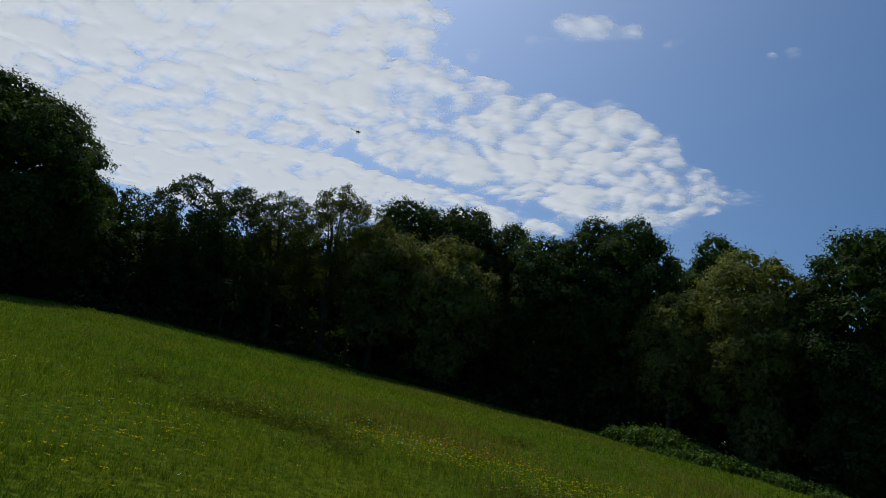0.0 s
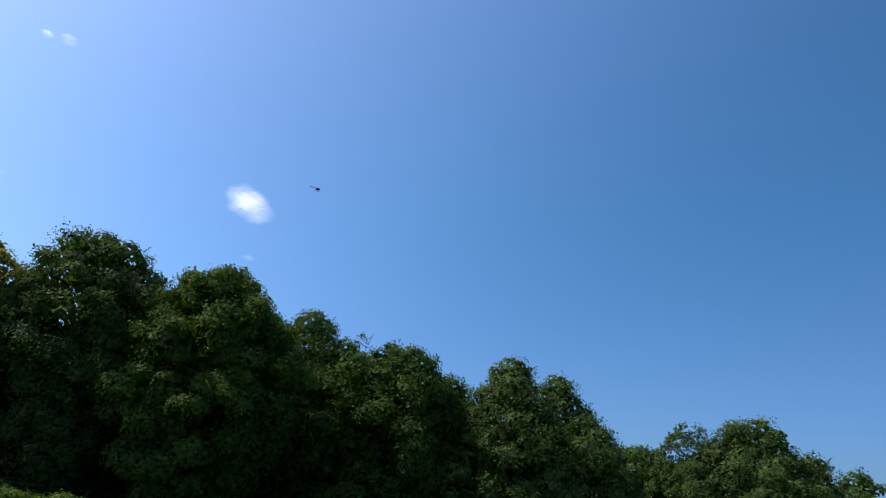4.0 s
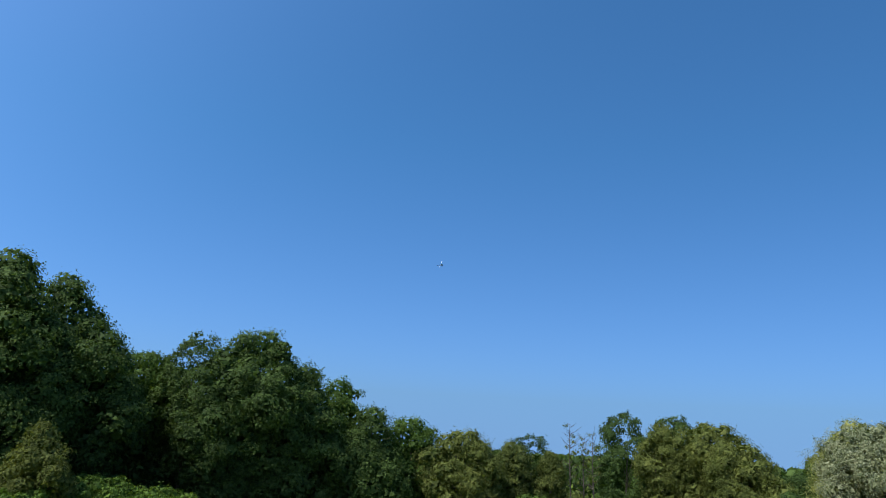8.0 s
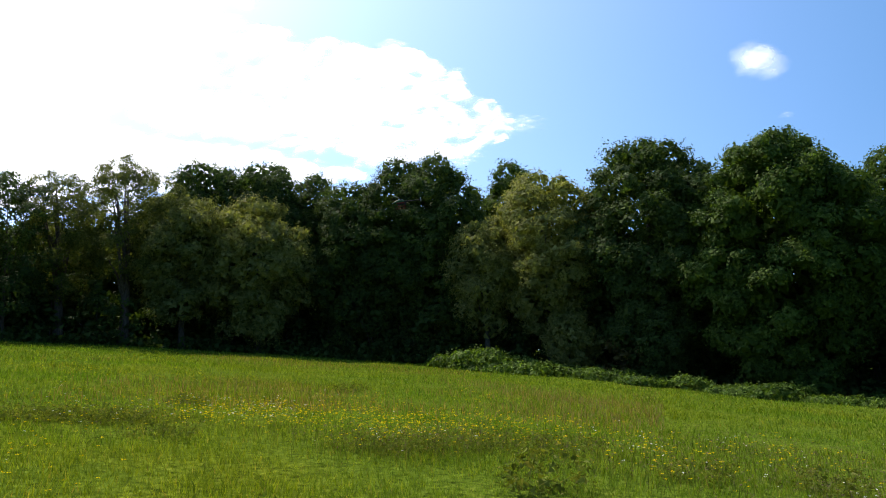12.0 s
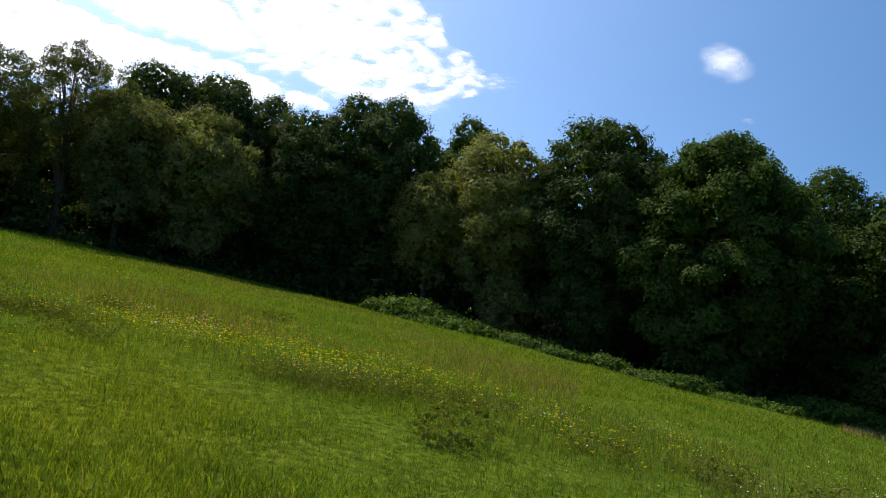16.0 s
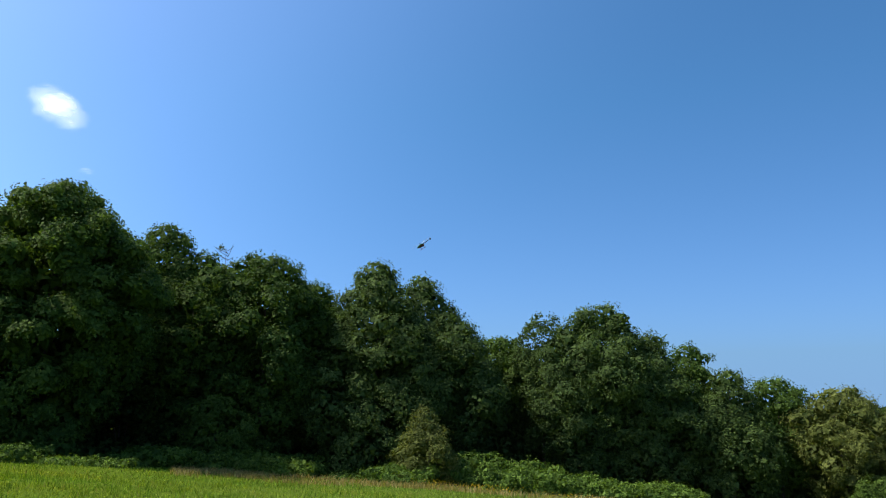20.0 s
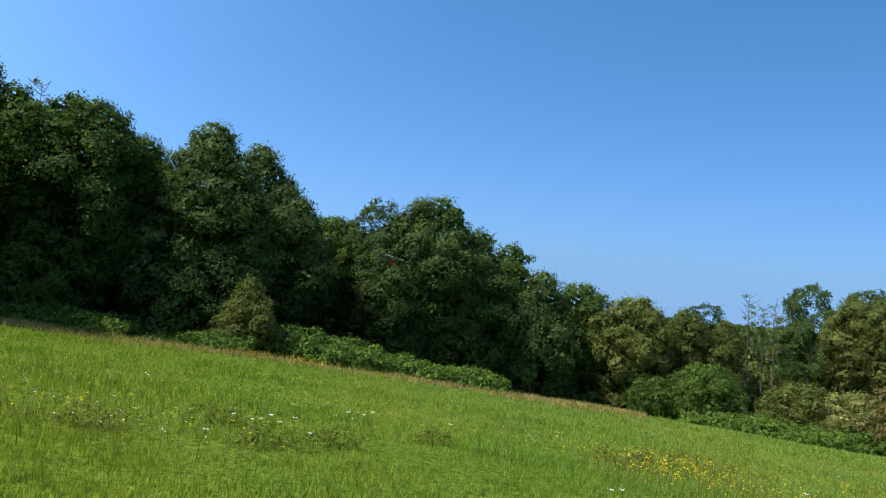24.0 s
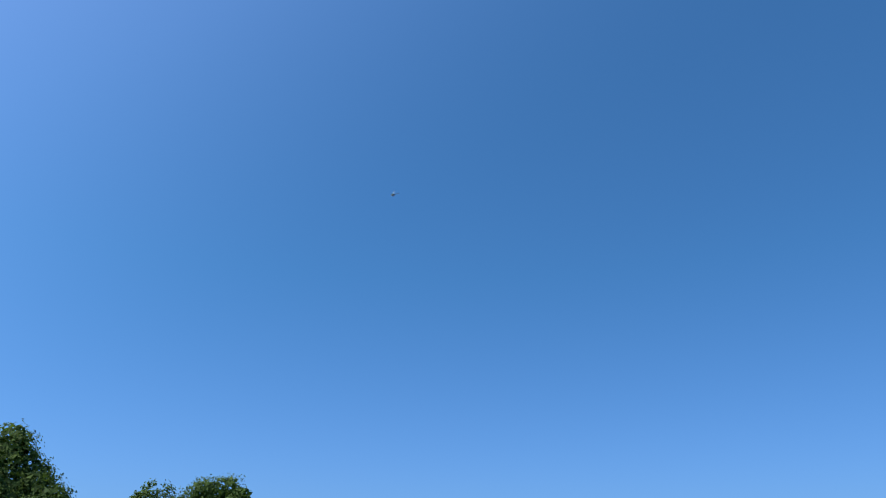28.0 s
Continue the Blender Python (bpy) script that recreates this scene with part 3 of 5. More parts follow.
def make_understory():
    rg = np.random.default_rng(21)
    for az in np.arange(-88, 66, 2.35):
        d = float(edge_distance(az))
        h = rg.uniform(3.4, 6.2) * (0.4 if 51 < az < 62 else 0.7 if az > 40 else 1.0) + (2.0 if -80 < az < -66 else 0.0)
        colour = "olive" if az > 58 else ("willow" if rg.random() < 0.15 else "alder")
        make_shrub("hazel_bush", float(az + rg.uniform(-0.7, 0.7)), d + rg.uniform(2.5, 5.5) + (4.0 if 24 < az < 43 or az > 62 else 2.0 if -27 < az <= 24 else 0.0), h, rg.uniform(1.9, 2.6), (0.15, 0.1),
                   "dark green shrub in the shade under the trees", "shrubs under the wood", 10, 13, colour, 0.65)
    for az in np.arange(-92, 52, 3.1):
        make_shrub("hazel_bush", float(az + rg.uniform(-0.8, 0.8)), float(edge_distance(az)) + rg.uniform(7.0, 10.0), rg.uniform(5.0, 7.5) * (0.6 if az > 40 else 1.0), rg.uniform(2.6, 3.3), (0.2, 0.14),
                   "dark green shrub in the shade under the trees", "shrubs under the wood", 10, 10, "olive" if az > 44 else "alder", 0.8, stems=2, core=0.5)
    # single bushes that stand out
    for az, dr, h, w, colour, label in [
            (14.6, -5.0, 5.2, 2.1, "olive", "pale olive willow bush before the dark wood"),
            (50.0, -3.0, 5.0, 2.9, "maple", "rounded mid-green bush at the meadow's foot"),
            (46.2, -1.5, 3.4, 2.0, "maple", "low mid-green bush at the meadow's foot"),
            (56.5, -2.0, 4.6, 3.0, "olive", "broad olive willow bush at the meadow's foot"),
            (59.8, -3.0, 4.4, 2.6, "willow", "grey-green willow bush at the meadow's foot"),
            (64.0, -2.0, 5.0, 2.8, "olive", "olive willow bush where the track enters the wood"),
            (66.2, -15.5, 4.0, 1.5, "alder", "dark green bush beside the end of the track"),
            (68.5, -12.0, 6.2, 2.2, "alder", "dark green bush closing the end of the track"),
            (69.0, 6.0, 9.0, 3.0, "alder", "tall dark green bush shading the end of the track"),
            (-28.6, 0.5, 4.6, 2.1, "willow", "grey-green willow bush before the dark wood"),
            (-22.0, 0.5, 6.0, 2.6, "alder", "dark green bush at the foot of the alders"),
            (-1.0, 0.5, 5.0, 2.4, "maple", "fresh green bush at the wood's edge")]:
        make_shrub("willow_bush" if colour != "maple" else "hazel_bush", az, float(edge_distance(az)) + dr, h, w, (0.1, 0.042), label, "", colour=colour, spread=0.34, leaves=int(560 * h * w), kind="alder" if az == 14.6 else "dome")
    # brambles along the edge: bearing from, to, height
    for a, b, h in [(-37.5, -33.0, 1.35), (-31, -22, 0.55), (-21, -8, 0.7), (-7, 6, 1.5), (8.5, 15, 1.3), (16.5, 25.0, 2.3), (25.0, 33.5, 1.6), (50.5, 61, 2.0), (62, 67, 1.0)]:
        az = a + 0.8
        while az < b:
            hh = h * (rg.uniform(0.55, 1.2) if h > 1.2 else rg.uniform(0.4, 1.35))
            make_shrub("bramble_bush", float(az), float(edge_distance(az)) - rg.uniform(2.0, 6.0) - (2.5 if az > 45 or -27 < az < -7 else 0.0) + (4.5 if -7 < az < 12 else 0.0), hh, rg.uniform(1.3, 2.4) * (0.75 if h < 1.2 else 1.35), (0.09, 0.066),
                       "low bramble thicket with bright green leaves", "brambles along the wood", colour="bramble", spread=0.36, category="bramble", stems=3, leaves=1000)
            az += rg.uniform(0.5, 1.1) + (1.8 if rg.random() < 0.2 else 0.0)
    # withered brown branches hanging before the willows
    make_shrub("withered_bush", 62.0, float(edge_distance(62)) - 4.5, 5.0, 2.8, (0.1, 0.04), "withered brown bush with bare twigs", "", 12, 3, "dry", 0.8, "bush", 150)
    make_shrub("withered_bush", -24.6, float(edge_distance(-24.6)) + 0.5, 3.6, 1.6, (0.12, 0.06), "withered reddish bush in the shade", "", 14, 20, "dry", 0.5, "bush", 8)


make_understory()


def make_undergrowth():
    """Nettles and ferns on the floor along the wood's foot."""
    rg = np.random.default_rng(23)
    n = 16000
    az = rg.uniform(-95, 66, n)
    r = edge_distance(az) + rg.uniform(0.3, 7.0, n)
    x, y = r * np.sin(np.radians(az)), r * np.cos(np.radians(az))
    tall = 0.5 + 0.9 * rg.uniform(0, 1, n) ** 2
    p = np.stack([x, y, ground_z(x, y) + tall * rg.uniform(0.05, 1.0, n)], 1)
    v, f = leaf_tris(p, unit(rg.normal(size=(n, 3)) + np.array([0, 0, 0.8])), 0.26, 0.16, rg)
    tagged(new("undergrowth", mesh_from("undergrowth", v, f, LEAF["alder"])), "dark nettles and ferns under the trees", "undergrowth", kind="stuff")


make_undergrowth()


def make_bare_tree(az, top_el, extra, seed):
    """A dead tree: a thin stem with short twigs."""
    r = float(edge_distance(az)) + extra
    base = on_ground(az, r)
    height = EYE + r * math.tan(radians(top_el)) - base.z
    rg = np.random.default_rng(seed)
    tree = thing("bare_tree", base, "bare grey dead tree with thin twigs", "tree", "bare trees")
    bm = bmesh.new()
    tube(bm, [(0.15 * math.sin(s * 5), 0, -0.2 + s * height) for s in np.linspace(0, 1, 7)], [0.12 * (1 - 0.9 * s) for s in np.linspace(0, 1, 7)], 7)
    part("trunk", bm, tree, mat=BARK)
    for i in range(30):
        z = height * rg.uniform(0.5, 0.99)
        a, l = rg.uniform(0, 6.28), rg.uniform(0.3, 1.1)
        e = np.array([math.cos(a) * l, math.sin(a) * l, z + l * rg.uniform(0.4, 1.1)])
        bm = bmesh.new()
        tube(bm, [(0, 0, z), tuple(e * np.array([0.5, 0.5, 0]) + np.array([0, 0, z + (e[2] - z) * 0.4])), tuple(e)], [0.026, 0.018, 0.007], 5)
        part("twig", bm, tree, mat=BARK)
    v, f, _ = crown_arrays(height, 0.9, height * 0.55, "column", (0.09, 0.04), 10, 5, 0.3, rg, 0, 1.0)
    part("leaf_sprays", mesh_from("leaf_sprays", v, f, LEAF["olive"]), tree)


for az, el, ex, sd in ((52.7, 2.3, 3, 1), (53.7, 1.4, 4, 2), (54.4, 1.7, 3, 3), (-1.0, 12.3, 4, 4)):
    make_bare_tree(az, el, ex, sd)


# ---- white poplar, hall, trailer and track ----
def make_poplar():
    make_tree("poplar", 73.5, 3.3, 3.4, -28.5, 0.0, "")
    willow = make_tree("willow", 72.0, 3.6, 2.5, -20.0, 0.02, "", 4.0)
    willow["label"] = "grey-green willow behind the white poplar"


make_poplar()


def box(bm, cx, cy, cz, sx, sy, sz, m=None, bevel=0.0):
    """A box with its centre and its sizes, in the pose m."""
    made = bmesh.ops.create_cube(bm, size=1.0)["verts"]
    for v in made:
        v.co = Vector((cx + v.co.x * sx, cy + v.co.y * sy, cz + v.co.z * sz))
        if m is not None:
            v.co = m @ v.co
    if bevel:
        es = list({e for v in made for e in v.link_edges})
        bmesh.ops.bevel(bm, geom=es, offset=bevel, segments=1, affect="EDGES")


def painted(name, base, worn, rough=0.6, scale=4.0, low=0.5, high=0.62, metal=0.0):
    m, nt, b = material(name, rough, 0.4)
    b.inputs["Metallic"].default_value = metal
    n = noise_tex(nt, scale, 8.0, coords(nt), 0.65)
    g = noise_tex(nt, scale * 9, 3.0, coords(nt))
    c = ramp(nt, n, [(low, base), (high, worn)])
    c = mix(nt, "MULTIPLY", 1.0, c, ramp(nt, g, [(0.3, (0.82, 0.82, 0.82)), (0.7, (1.1, 1.1, 1.1))]))
    nt.links.new(c, b.inputs["Base Color"])
    bump(nt, b, n, 0.3, 0.01)
    return m


RUST = painted("rusty steel", (0.2, 0.085, 0.04), (0.33, 0.19, 0.12), 0.85, 6.0, 0.4, 0.6)
CREAM = painted("weathered cream painted boards", (0.5, 0.42, 0.32), (0.26, 0.12, 0.06), 0.7, 5.0, 0.54, 0.64)
RUBBER = painted("black tyre rubber", (0.018, 0.018, 0.02), (0.05, 0.048, 0.045), 0.85, 8.0, 0.45, 0.75)
TARP = painted("dark grey tarpaulin", (0.06, 0.065, 0.07), (0.11, 0.11, 0.11), 0.5, 3.0, 0.4, 0.7)
STEEL = painted("pale corrugated steel", (0.4, 0.42, 0.45), (0.31, 0.33, 0.35), 0.5, 1.2, 0.5, 0.75)
TRIM = painted("red-brown painted rail", (0.2, 0.06, 0.045), (0.3, 0.12, 0.08), 0.6)
CONCRETE = painted("broken grey concrete", (0.27, 0.26, 0.24), (0.17, 0.165, 0.15), 0.9, 5.0, 0.4, 0.65)


def make_hall():
    """The industrial hall behind the poplar: ribbed steel walls, a white fascia, a rail along the wall."""
    az0 = on_ground(75.0, 62)
    hall = thing("industrial_hall", (az0.x, az0.y, az0.z - 0.4), "pale corrugated steel hall with a flat white eaves band", "building", turn=-70.0)
    L, D, H = 34.0, 20.0, EYE + 62 * math.tan(radians(0.5)) - az0.z + 0.4
    def wall(name, length, m, parent=hall):
        bm = bmesh.new()
        x, prev = 0.0, None
        pitch = 0.28
        n = int(length / pitch)
        for i in range(n):
            for dx, dy in ((0, 0), (0.10, 0), (0.14, 0.05), (0.24, 0.05)):
                px = i * pitch + dx
                pair = [bm.verts.new(m @ Vector((px, -dy, z))) for z in (0, H - 0.75)]
                if prev:
                    bm.faces.new((prev[0], pair[0], pair[1], prev[1]))
                prev = pair
        part(name, bm, parent, mat=STEEL)
    wall("front_wall", L, Matrix.Identity(4))
    wall("side_wall", D, pose(0, D, 0, 0, 0, -90))
    for nm, c, s in (("eaves_band", (L / 2, -0.02, H - 0.38), (L + 0.2, 0.14, 0.74)), ("eaves_band", (-0.02, D / 2, H - 0.38), (0.14, D, 0.74)),
                     ("roof", (L / 2, D / 2, H + 0.06), (L + 0.5, D + 0.5, 0.12)), ("back_wall", (L / 2, D, H / 2), (L, 0.12, H)), ("end_wall", (L, D / 2, H / 2), (0.12, D, H))):
        bm = bmesh.new()
        box(bm, *c, *s, bevel=0.015)
        part(nm, bm, hall, mat=STEEL)
    for z in (5.3,):
        bm = bmesh.new()
        box(bm, L / 2, -0.42, z, L, 0.16, 0.22, bevel=0.02)
        part("rail", bm, hall, "red-brown steel rail", TRIM)
    for i in range(9):
        bm = bmesh.new()
        box(bm, 0.6 + i * 4.1, -0.24, 5.3, 0.12, 0.36, 0.14, bevel=0.01)
        part("bracket", bm, hall, mat=TRIM)


make_hall()


def make_wheel(parent, place, radius, width, label="black rubber tyre", rimmed=True):
    """A tyre with tread blocks and a dished rim; its axle lies along x."""
    wheel = new("wheel")
    wheel.parent = parent
    wheel.matrix_local = place
    bm = bmesh.new()
    prof = [(0.56, -0.40), (0.62, -0.5), (0.86, -0.5), (0.97, -0.42), (1.0, -0.2), (1.0, 0.2), (0.97, 0.42), (0.86, 0.5), (0.62, 0.5), (0.56, 0.4)]
    n, rings = 28, []
    for k in range(n):
        a = 2 * math.pi * k / n
        g = 1.0 if k % 2 else 0.965
        rings.append([bm.verts.new((w * width, q * (g if q > 0.95 else 1) * radius * math.cos(a), q * (g if q > 0.95 else 1) * radius * math.sin(a))) for q, w in prof])
    for k in range(n):
        p, q = rings[k], rings[(k + 1) % n]
        for i in range(len(prof)):
            j = (i + 1) % len(prof)
            bm.faces.new((p[i], p[j], q[j], q[i]))
    part("tyre", bm, wheel, label, RUBBER)
    if not rimmed:
        return wheel
    bm = bmesh.new()
    bmesh.ops.create_cone(bm, cap_ends=True, segments=24, radius1=radius * 0.58, radius2=radius * 0.5, depth=width * 0.5, matrix=pose(0, 0, 0, 0, 90, 0))
    part("rim", bm, wheel, "rusty rim", RUST)
    return wheel


def make_trailer():
    """An old flat farm trailer with rusty framed boards, loaded with tyres."""
    c = on_ground(82.0, 16.6)
    tr = thing("farm_trailer", c, "rusty farm trailer with faded cream boards, loaded with old tyres", "trailer", turn=-58.0)
    L, W, z0, hb = 3.4, 1.7, 0.8, 0.36
    bm = bmesh.new()
    box(bm, 0, 0, z0, L, W, 0.09, bevel=0.01)
    part("bed", bm, tr, mat=RUST)
    def side(length, m, name):
        n = 4 if length > 2 else 3
        for row in range(3):
            for i in range(n):
                bm = bmesh.new()
                box(bm, -length / 2 + (i + 0.5) * length / n, 0, z0 + 0.05 + (row + 0.5) * hb / 3, length / n - 0.05, 0.03, hb / 3 - 0.012, m, 0.006)
                part("board", bm, tr, mat=CREAM)
        for i in range(n + 1):
            bm = bmesh.new()
            box(bm, -length / 2 + i * length / n, 0, z0 + hb / 2 + 0.03, 0.06, 0.055, hb + 0.14, m, 0.008)
            part("post", bm, tr, mat=RUST)
        for z in (z0 + 0.0, z0 + hb + 0.07):
            bm = bmesh.new()
            box(bm, 0, 0, z, length, 0.06, 0.06, m, 0.008)
            part("side_rail", bm, tr, mat=RUST)
    for y in (-W / 2, W / 2):
        for z in (z0, z0 + 0.24):
            bm = bmesh.new()
            box(bm, 0, y, z, L, 0.06, 0.06, bevel=0.008)
            part("side_rail", bm, tr, mat=RUST)
    side(W, pose(-L / 2, 0, 0, 0, 0, 90), "end")
    for y in (W / 2 - 0.1, -W / 2 + 0.1):
        for x in (-1.15, 0.6):
            make_wheel(tr, pose(x, y, 0.38, 0, 0, 90), 0.38, 0.2)
    bm = bmesh.new()
    tube(bm, [(-1.15, -W / 2, 0.38), (-1.15, W / 2, 0.38)], [0.05, 0.05], 8)
    part("axle", bm, tr, mat=RUST)
    for y in (-0.35, 0.35):
        bm = bmesh.new()
        tube(bm, [(L / 2, y, z0), (L / 2 + 0.55, y * 0.6, z0 - 0.08), (L / 2 + 1.25, 0, z0 - 0.12)], [0.05, 0.05, 0.05], 8)
        part("drawbar", bm, tr, mat=RUST)
    bm = bmesh.new()
    tube(bm, [(L / 2 - 0.1, -W / 2 + 0.1, z0), (L / 2 - 0.1, -W / 2 + 0.1, z0 + 0.75), (L / 2 - 0.1, W / 2 - 0.1, z0 + 0.75), (L / 2 - 0.1, W / 2 - 0.1, z0)], [0.035] * 4, 8)
    part("front_hoop", bm, tr, mat=RUST)
    return tr, c, z0


def make_load(tr, c, z0):
    m = tr.matrix_basis.copy()
    base = Matrix.Translation(c) @ Euler((0, 0, radians(-58.0))).to_matrix().to_4x4()
    for x, y, z, tilt, r in ((-1.3, 0.46, 0.36, 34, 0.28), (-0.5, -0.3, 0.16, 8, 0.36), (-0.42, 0.36, 0.16, 4, 0.34)):
        tyre = new("old_tyre")
        tagged(tyre, "worn black tyre lying on the farm trailer", "tyre", "tyres on the trailer")
        tyre.matrix_basis = base @ pose(x, y, z0 + 0.06 + z, 0, 90 - tilt, 20)
        w = make_wheel(tyre, Matrix.Identity(4), r, 0.22, rimmed=False)
        w.name = "carcass"
    tarp = new("tarpaulin")
    tagged(tarp, "dark grey tarpaulin bundled on the farm trailer", "tarpaulin")
    tarp.matrix_basis = base
    bm = bmesh.new()
    rg = np.random.default_rng(3)
    n = 15
    grid = [[bm.verts.new((-1.6 + 3.1 * i / n, -0.8 + 1.0 * j / n, z0 + 0.07 + (0.6 + 0.12 * math.sin(i * 1.1) * math.cos(j * 0.9) + rg.normal(0, 0.02)) * min(1, 3.2 * min(i, n - i, j, n - j) / n)))
             for j in range(n + 1)] for i in range(n + 1)]
    for i in range(n):
        for j in range(n):
            bm.faces.new((grid[i][j], grid[i + 1][j], grid[i + 1][j + 1], grid[i][j + 1]))
    part("cover", bm, tarp, mat=TARP)


make_load(*make_trailer())


def make_rubble():
    """A low pile of broken slabs under the trailer's end."""
    rg = np.random.default_rng(9)
    base = on_ground(75.9, 26.6)
    for i in range(5):
        bm = bmesh.new()
        l, w = rg.uniform(0.3, 0.5), rg.uniform(0.22, 0.34)
        box(bm, 0, 0, 0.0, l, w, 0.09, pose(0, 0, 0, rg.uniform(-4, 4), rg.uniform(-4, 4), rg.uniform(0, 90)), 0.02)
        for v in bm.verts:
            v.co += Vector(rg.normal(0, 0.01, 3))
        level = i // 2
        p = base + Vector((rg.uniform(-0.12, 0.12), (0.2 if i % 2 else -0.2) * (1 - 0.2 * level), 0.05 + 0.105 * level))
        slab = thing("concrete_slab", p, "broken grey concrete slab piled by the trailer", "rubble", "slabs by the trailer")
        part("slab", bm, slab, mat=CONCRETE)


make_rubble()


def track_material():
    m, nt, b = material("pale crushed stone", 0.95, 0.15)
    v = coords(nt)
    stones = node(nt, "ShaderNodeTexVoronoi", Scale=38.0)
    nt.links.new(v, stones.inputs["Vector"])
    broad = noise_tex(nt, 0.9, 6.0, v)
    c = ramp(nt, broad, [(0.28, (0.28, 0.23, 0.18)), (0.4, (0.4, 0.345, 0.29)), (0.58, (0.46, 0.41, 0.355)), (0.75, (0.51, 0.46, 0.41))])
    c = mix(nt, "MULTIPLY", 1.0, c, ramp(nt, stones.outputs["Distance"], [(0.0, (1.08, 1.08, 1.08)), (0.6, (0.72, 0.7, 0.68))]))
    # larger stones and damp hollows
    lumps = noise_tex(nt, 9.0, 5.0, v, 0.7)
    c = mix(nt, "MULTIPLY", 1.0, c, ramp(nt, lumps, [(0.3, (0.66, 0.62, 0.58)), (0.45, (0.98, 0.98, 0.98)), (0.7, (1.1, 1.1, 1.1))]))
    nt.links.new(c, b.inputs["Base Color"])
    bump(nt, b, lumps, 0.5, 0.03)
    return m


# the track's left and right edges, from behind the viewer to the bend in the wood
TRACK = [((-24, -14.5), (-22, -17.5)), ((-8, -4.6), (-6.8, -7.4)), ((1.0, -0.9), (2.0, -3.8)), ((5.6, 1.9), (6.8, -0.9)), ((10.85, 5.0), (12.6, 1.2)), ((19.35, 8.35), (20.9, 5.15)),
         ((26.3, 11.2), (27.8, 8.2)), ((34.7, 15.1), (35.8, 12.7)), ((39.3, 16.9), (40.6, 15.2)), ((44.0, 18.9), (45.0, 17.4)), ((48.5, 21.0), (49.5, 19.6))]


def track_edges(n=300):
    t = np.linspace(0, len(TRACK) - 1, n)
    k = np.arange(len(TRACK))
    a = np.array(TRACK, float)
    out = []
    for side in (0, 1):
        xy = np.stack([np.interp(t, k, a[:, side, i]) for i in (0, 1)], 1)
        for _ in range(12):
            xy[1:-1] = (xy[:-2] + 2 * xy[1:-1] + xy[2:]) / 4
        out.append(xy)
    rg = np.random.default_rng(4)
    w = np.convolve(rg.normal(0, 0.07, n + 4), np.ones(2) / 2, "same")[:n] * 0.7
    dirn = unit(out[1] - out[0])
    return out[0] + dirn * w[:, None], out[1] - dirn * np.roll(w, 7)[:, None]


def make_track():
    l, r = track_edges()
    cols = 9
    pts = []
    for a, b in zip(l, r):
        for j in range(cols):
            u = j / (cols - 1)
            p = a + (b - a) * u
            rise = 0.03 - 0.05 * (2 * u - 1) ** 4
            pts.append((p[0], p[1], float(ground_z(*p)) + rise))
    i, j = np.meshgrid(np.arange(len(l) - 1), np.arange(cols - 1), indexing="ij")
    q = i * cols + j
    faces = np.stack([q, q + cols, q + cols + 1, q + 1], -1).reshape(-1, 4)[:, ::-1]
    tagged(new("road", mesh_from("road", pts, faces, track_material(), True)), "pale gravel track with ragged grassy edges", "track", kind="structure")


make_track()


def make_gravel():
    """Loose stones on the track, most of them along its edges."""
    rg = np.random.default_rng(63)
    l, r = track_edges()
    n = 5200
    k = rg.integers(105, 262, n)
    u = np.where(rg.random(n) < 0.6, np.abs(rg.normal(0, 0.05, n)), rg.uniform(0, 1, n))
    u = np.where(rg.random(n) < 0.5, u, 1 - u)
    p = l[k] + (r[k] - l[k]) * u[:, None] + rg.normal(0, 0.08, (n, 2))
    size = 0.008 + 0.03 * rg.uniform(0, 1, n) ** 4
    z = ground_z(p[:, 0], p[:, 1]) + 0.03 - 0.05 * (2 * u - 1) ** 4 + size * 0.2
    corners = np.array([(1, 0, 0), (0, 1, 0), (-1, 0, 0), (0, -1, 0), (0, 0, 0.7), (0, 0, -0.7)], float)
    turn = rg.uniform(0, 6.28, n)
    c = corners[None] * rg.uniform(0.6, 1.3, (n, 6, 1)) * size[:, None, None]
    x = c[..., 0] * np.cos(turn)[:, None] - c[..., 1] * np.sin(turn)[:, None] * 0.7
    y = c[..., 0] * np.sin(turn)[:, None] + c[..., 1] * np.cos(turn)[:, None] * 0.7
    v = np.stack([x + p[:, :1], y + p[:, 1:], c[..., 2] + z[:, None]], -1).reshape(-1, 3)
    tri = np.array([(0, 1, 4), (1, 2, 4), (2, 3, 4), (3, 0, 4), (1, 0, 5), (2, 1, 5), (3, 2, 5), (0, 3, 5)])
    f = (np.arange(n)[:, None, None] * 6 + tri[None]).reshape(-1, 3)
    tagged(new("gravel", mesh_from("gravel", v, f, painted("loose grey stones", (0.4, 0.36, 0.31), (0.22, 0.19, 0.16), 0.95, 3.0, 0.35, 0.6))), "loose grey stones along the track's edges", "gravel", kind="stuff")


make_gravel()


def value_noise(x, y, seed):
    rg = np.random.default_rng(seed)
    tab = rg.uniform(0, 1, (256, 256))
    xi, yi = np.floor(x).astype(int), np.floor(y).astype(int)
    u, v = x - xi, y - yi
    u, v = u * u * (3 - 2 * u), v * v * (3 - 2 * v)
    g = lambda a, b: tab[a % 256, b % 256]
    return (g(xi, yi) * (1 - u) + g(xi + 1, yi) * u) * (1 - v) + (g(xi, yi + 1) * (1 - u) + g(xi + 1, yi + 1) * u) * v


